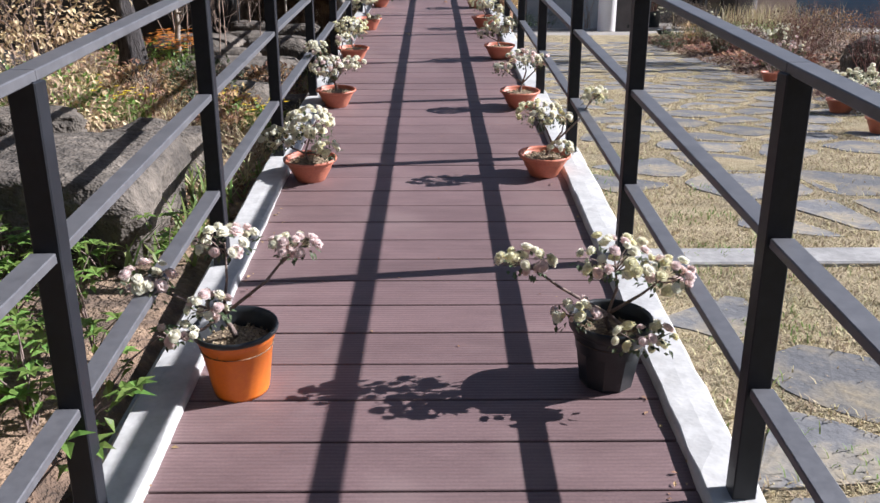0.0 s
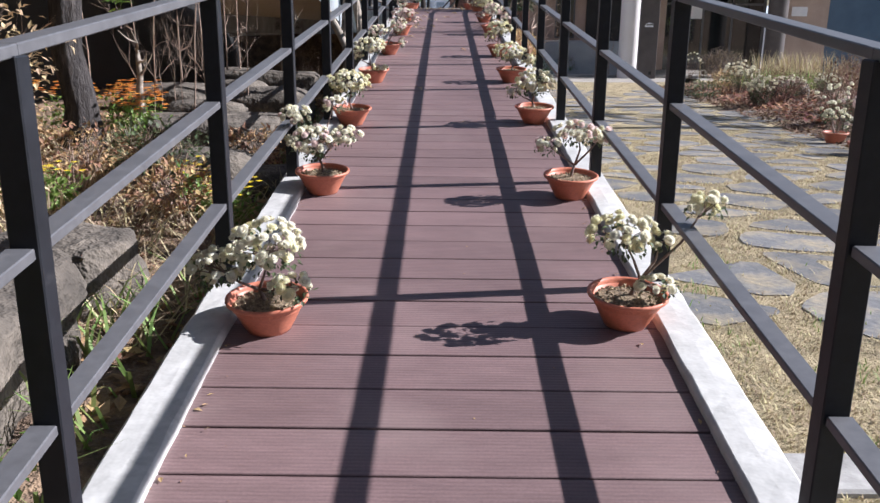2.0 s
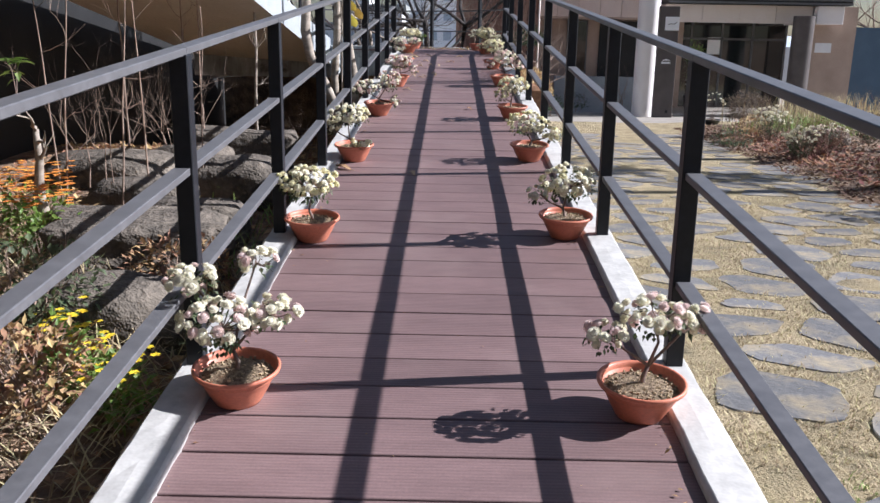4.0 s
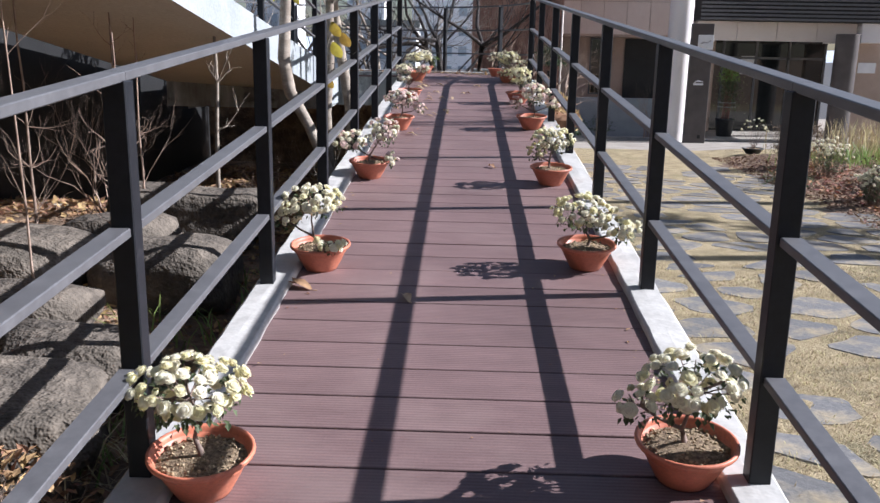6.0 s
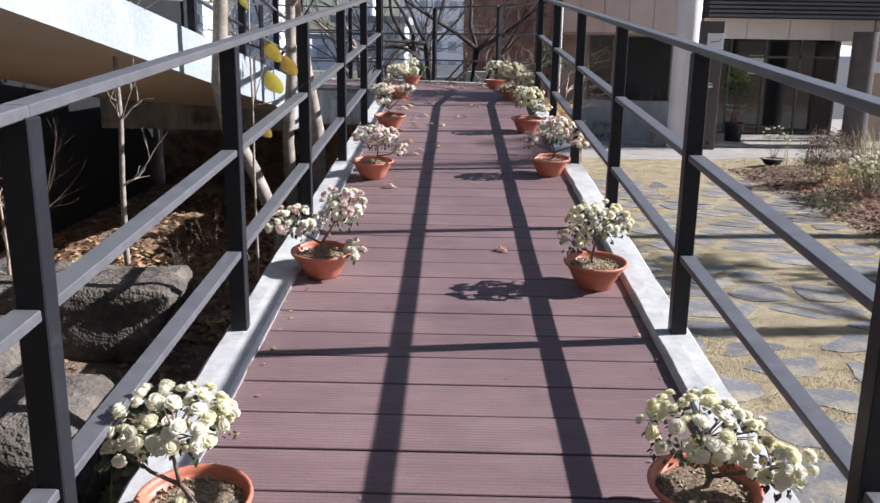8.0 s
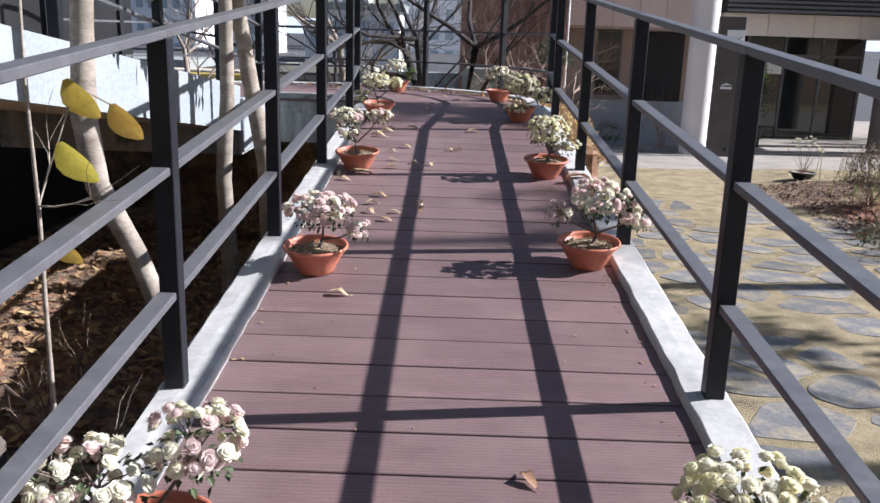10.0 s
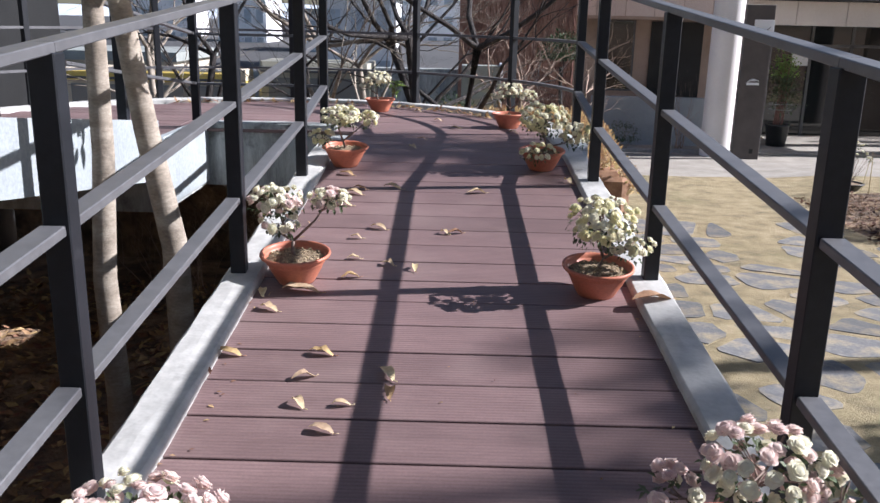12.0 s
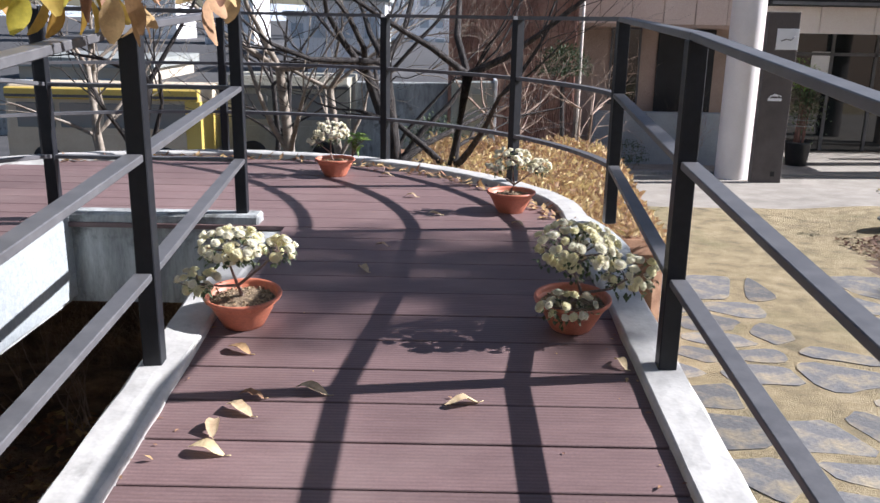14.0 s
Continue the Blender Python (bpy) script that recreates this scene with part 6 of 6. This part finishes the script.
stake = thing("support_pole", "slim pale pole beside the clipped tree with a small box", "pole", (2.85, 31.7, -1.0))
bm = bmesh.new()
tube(bm, [(0, 0, 0), (0, 0, 4.2)], 0.028, 8)
part("pole", bm, M["beam"], stake)
boxed("box", (-0.12, 0.12, -0.06, 0.06, 0.45, 0.72), M["sign_white"], stake)
shrub(0.0, 30.2, 0.8, 1.6, "dark_green", "dark evergreen shrub beside the cabinet", 1200, 0.09, 6, 96, "evergreen_shrub")
shrub(3.4, 32.6, 0.6, 0.7, "dark_green", "low dark evergreen shrub by the vine wall", 600, 0.08, 5, 97, "evergreen_shrub")


def bus(x0, x1, y, z0, h, paint, skirt, label, windows, name="bus"):
    w = 2.0
    L = x1 - x0
    b = thing(name, label, "vehicle", (x0, y, z0))
    bm = bmesh.new()
    prof = [(0, 0.35), (0, h * 0.55), (0.05, h * 0.9), (0.18, h), (w - 0.18, h), (w - 0.05, h * 0.9), (w, h * 0.55), (w, 0.35)]
    rows = [[bm.verts.new((xx, yy + ins * (1 if yy < w / 2 else -1), zz)) for yy, zz in prof] for xx, ins in ((0.0, 0.06), (0.08, 0.0), (L - 0.08, 0.0), (L, 0.06))]
    for a, c in zip(rows, rows[1:]):
        for k in range(8):
            bm.faces.new((a[k], a[(k + 1) % 8], c[(k + 1) % 8], c[k]))
    bm.faces.new(rows[0][::-1])
    bm.faces.new(rows[-1])
    part("body", bm, M[paint], b)
    boxed("skirt", (0.02, L - 0.02, -0.012, 0.0, 0.36, h * 0.48), M[skirt], b)
    ww = (L - 0.5) / windows
    for i in range(windows):
        boxed("window", (0.28 + ww * i, 0.28 + ww * (i + 1) - 0.12, -0.02, -0.005, h * 0.55, h * 0.82), M["glass_bus"], b, 0.004)
    boxed("gutter", (0.05, L - 0.05, -0.03, 0.02, h * 0.88, h * 0.91), M["steel"], b)
    if name == "bus":
        boxed("roof_band", (0.03, L - 0.03, -0.025, w + 0.025, h * 0.86, h * 0.985), M["yellow_paint"], b, 0.03, "bright yellow roof band")
        boxed("corner_band", (L - 0.35, L + 0.01, -0.025, w, 0.5, h * 0.86), M["yellow_paint"], b, 0.02, "yellow rear corner")
    for xx in (L * 0.2, L * 0.8):
        bm = bmesh.new()
        lathe(bm, [(0.0, -0.03), (0.2, -0.03), (0.34, -0.02), (0.36, 0.03), (0.36, 0.2)], 20)
        wh = part("wheel", bm, M["rubber"], b)
        wh.matrix_local = pose(xx, 0.0, 0.36, -90, 0, 0)
    return b


bus(-9.6, -5.25, 33.0, -1.05, 2.0, "cream_paint", "cream_paint", "parked yellow and cream minibus with dark windows", 4)
bus(-5.0, -2.1, 34.3, -1.05, 2.2, "olive_paint", "olive_paint", "parked dull olive van with dark windows", 3, "van")
tagged(boxed("boundary_wall", (-2.0, 0.2, 34.6, 34.9, -1.2, 1.05), M["old_concrete"], None, 0.02), "grey concrete boundary wall behind the trees", "wall", kind="structure")
tagged(boxed("boundary_wall_long", (-40, -2.0, 39.0, 39.3, -1.3, 0.6), M["old_concrete"], None, 0.02), "long low concrete boundary wall behind the vehicles", "wall", kind="structure")


# ---- town beyond ----
def block(x, y, w, d, h, storeys, cols, label, mat="city"):
    b = thing("apartment_building", label, "building", (x, y, -3.0), "distant town blocks")
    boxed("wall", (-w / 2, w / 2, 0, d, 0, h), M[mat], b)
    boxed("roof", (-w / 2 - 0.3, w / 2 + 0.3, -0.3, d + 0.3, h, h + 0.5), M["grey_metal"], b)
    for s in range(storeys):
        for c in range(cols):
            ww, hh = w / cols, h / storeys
            boxed("window", (-w / 2 + ww * (c + 0.22), -w / 2 + ww * (c + 0.78), -0.12, -0.02, hh * (s + 0.3), hh * (s + 0.78)), M["hazed_city_window"], b)


block(-19, 60, 7, 8, 2.7, 1, 4, "low peach-coloured building with square windows", "soffit")
block(-10.5, 95, 8, 10, 5.5, 2, 4, "distant pale apartment block with rows of windows")
block(-26, 120, 6, 10, 40, 12, 4, "distant white apartment tower")
block(-3, 150, 12, 10, 16, 5, 5, "distant pale low block with rows of windows")
block(-44, 140, 11, 10, 46, 14, 6, "distant white apartment tower")
block(-19, 170, 7, 10, 34, 11, 4, "distant white apartment tower")
block(9, 190, 16, 10, 12, 4, 6, "distant pale low block with rows of windows")
block(24, 160, 14, 10, 22, 7, 5, "distant pale apartment block with rows of windows")
block(-6.2, 70, 5, 6, 6.5, 2, 3, "small pale house with a flat roof")
# hill strip behind the town, its blue haze painted on
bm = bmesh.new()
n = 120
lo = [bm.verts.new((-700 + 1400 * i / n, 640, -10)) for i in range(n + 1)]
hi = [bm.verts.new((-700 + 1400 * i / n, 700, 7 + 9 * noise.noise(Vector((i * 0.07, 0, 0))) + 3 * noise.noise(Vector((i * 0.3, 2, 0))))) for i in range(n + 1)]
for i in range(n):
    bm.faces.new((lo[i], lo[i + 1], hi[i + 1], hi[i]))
tagged(finish(bm, "backdrop", M["hill"]), "wooded hills behind the town with blue distance haze put into their colour", "hills", kind="structure")

# ---- fallen leaves on the boards ----
def fallen_leaf(x, y, turn, length, mat, seed):
    """A single curled leaf with a lifted rim and a stalk."""
    rg = random.Random(seed)
    bm = bmesh.new()
    rows = []
    for i in range(6):
        u = i / 5
        w = 0.5 * length * 0.42 * math.sin(math.pi * min(1, 0.06 + 0.92 * u)) ** 0.8
        z = 0.012 * math.sin(u * 3.1) * rg.uniform(0.5, 1.5) + 0.004
        rows.append([bm.verts.new((-w, length * (u - 0.5), z + 0.55 * w)), bm.verts.new((0, length * (u - 0.5), z)), bm.verts.new((w, length * (u - 0.5), z + rg.uniform(0.3, 0.7) * w))])
    for a, b in zip(rows, rows[1:]):
        for k in range(2):
            bm.faces.new((a[k], a[k + 1], b[k + 1], b[k])).smooth = True
    tube(bm, [(0, -0.5 * length, 0.005), (0.006, -0.68 * length, 0.008)], 0.0016, 4)
    ob = finish(bm, "fallen_leaf", M[mat])
    ob.matrix_world = pose(x, y, deck_z(y) + 0.001, ANGLE if y < Y_LAND else 0, 0, turn)
    return tagged(ob, "single dry curled leaf lying on the boards", "leaf", group="fallen leaves on the boards")


LEAVES = ((-0.72, 9.34, 60, 0.17), (-0.22, 9.22, 20, 0.10), (-0.31, 16.68, 70, 0.11), (0.16, 16.62, 110, 0.11), (-0.49, 16.64, 80, 0.08), (-0.55, 16.34, 75, 0.11), (-0.56, 16.46, 10, 0.10),
          (-0.51, 16.56, 55, 0.11), (0.04, 15.92, 110, 0.08), (-0.33, 15.97, 60, 0.09), (-0.13, 15.45, 5, 0.07), (-0.25, 15.49, 60, 0.07), (-0.39, 15.33, 110, 0.08), (-0.57, 15.18, 85, 0.15),
          (-0.42, 15.82, 80, 0.06), (-0.40, 15.55, 95, 0.06), (-0.41, 14.65, 75, 0.09), (-0.18, 14.52, 30, 0.10), (-0.34, 14.18, 70, 0.08), (-0.44, 14.48, 120, 0.08), (-0.72, 14.63, 80, 0.10),
          (-0.30, 14.32, 95, 0.06), (-0.01, 15.92, 40, 0.06), (-0.45, 13.15, 80, 0.09), (0.22, 11.9, 30, 0.08), (-0.71, 15.15, 10, 0.08), (-0.66, 15.0, 60, 0.09), (0.70, 16.9, 20, 0.08), (-0.6, 16.95, 60, 0.1),
          (-0.25, 17.8, 30, 0.09), (0.05, 18.9, 80, 0.08), (-0.1, 19.4, 60, 0.08), (0.35, 19.7, 20, 0.09), (-0.3, 20.1, 70, 0.08), (-0.05, 20.2, 100, 0.08), (0.5, 18.7, 50, 0.08), (-1.4, 20.3, 30, 0.09),
          (-0.2, 18.2, 75, 0.07), (0.2, 20.0, 15, 0.08), (0.66, 17.7, 50, 0.07), (-0.16, 14.4, 0, 0.08), (-0.43, 14.32, 40, 0.07))
for i, (x, y, turn, length) in enumerate(LEAVES):
    fallen_leaf(x, y, turn, length, "pale_leaf" if i % 4 else "dry_leaf", 800 + i)
big = fallen_leaf(0.79, 15.1, 110, 0.17, "dry_leaf", 899)
big.location.z += KERB_H
tagged(big, "large curled brown leaf resting on the kerb beside a bowl")
rg = random.Random(12)
bm = bmesh.new()
for _ in range(260):
    a = math.radians(rg.uniform(3, 120))
    q = rg.uniform(2.28, 2.42)
    p = Vector((ARC_C.x + q * math.cos(a), ARC_C.y + q * math.sin(a), Z_LAND + 0.004))
    leaf_quad(bm, p, Vector((rg.uniform(-1, 1), rg.uniform(-1, 1), rg.uniform(0, 0.4))), Vector((0, 0, 1)), rg.uniform(0.04, 0.09), rg.uniform(0.02, 0.04), rg.uniform(-0.6, 0.6))
tagged(finish(bm, "leaf_litter", M["dry_leaf"]), "dry leaves swept against the landing kerb", "leaves", kind="stuff")
bm = bmesh.new()
for _ in range(330):
    y = rg.uniform(1.5, 17.4)
    side = rg.choice((-1, 1))
    p = Vector((side * rg.uniform(0.66, 0.74), y, deck_z(y) + 0.003))
    l = rg.uniform(0.008, 0.03)
    leaf_quad(bm, p, Vector((rg.uniform(-1, 1), rg.uniform(-1, 1), rg.uniform(0, 0.4))), Vector((0, 0, 1)), l, l * 0.5, 0.3)
for _ in range(140):
    y = rg.uniform(1.5, 20)
    p = Vector((rg.uniform(-0.7, 0.7), y, deck_z(y) + 0.002))
    l = rg.uniform(0.004, 0.016)
    leaf_quad(bm, p, Vector((rg.uniform(-1, 1), rg.uniform(-1, 1), 0.2)), Vector((0, 0, 1)), l, l * 0.6, 0.3)
tagged(finish(bm, "debris", M["dry_leaf"]), "fine crumbs of leaf and soil on the boards", "debris", kind="stuff")
# green sprig growing in the landing bowl
leafy_sprig(-0.56, 20.28, Z_LAND + 0.1, (0.3, 0), 0.2, 8, 777, 0.06, "yellow-green leafy sprig in the landing bowl")

# ---- deck boards, one object each ----
def board_mesh(name, x0, x1, y0, y1):
    bm = box(bmesh.new(), x0, x1, y0, y1, -0.025, 0.0, 0.0022)
    me = bpy.data.meshes.new(name)
    bm.to_mesh(me)
    bm.free()
    me.materials.append(M["board"])
    return me


PITCH = 0.2155
shared = board_mesh("plank", -0.748, 0.75, 0.0, PITCH - 0.007)
LINE_N = (-20, 0, 8, 17, 32, 52, 64, 73)
LINE_Y = (-2.3, 1.93, 3.62, 5.58, 8.76, 12.97, 15.54, 17.50)
lines = np.interp(np.arange(-20, 74), LINE_N, LINE_Y)
for y, y1 in zip(lines, lines[1:]):
    ob = new("plank", shared)
    ob.parent = ramp_body
    ob.matrix_local = pose(rnd(-0.003, 0.003), y, SLOPE * y + rnd(-0.0012, 0.0012), ANGLE, rnd(-0.05, 0.05), 0) @ Matrix.Diagonal((1, (y1 - y) / PITCH, 1, 1))
y = 17.507
while y < ARC_C.y + 2.38:
    y1 = y + PITCH - 0.007
    hw = math.sqrt(max(0.02, 2.44 ** 2 - max(0, max(abs(y - ARC_C.y), abs(y1 - ARC_C.y)) - 0.0) ** 2)) if y > ARC_C.y else 2.3
    xr = ARC_C.x + hw if y1 > ARC_C.y else 0.745 + 0.1 * smooth_step(17.4, 18.4, y)
    spans = [(-0.74, xr), (-3.95, -2.08)] if y1 < 18.62 else [(ARC_C.x - hw, ARC_C.x - 0.6), (ARC_C.x - 0.594, xr)]
    for x0, x1 in spans:
        if x1 - x0 < 0.1:
            continue
        ob = new("plank", board_mesh("plank", x0, x1, 0.0, PITCH - 0.007))
        ob.parent = landing
        ob.matrix_local = pose(0, y, Z_LAND + rnd(-0.001, 0.001))
    y += PITCH
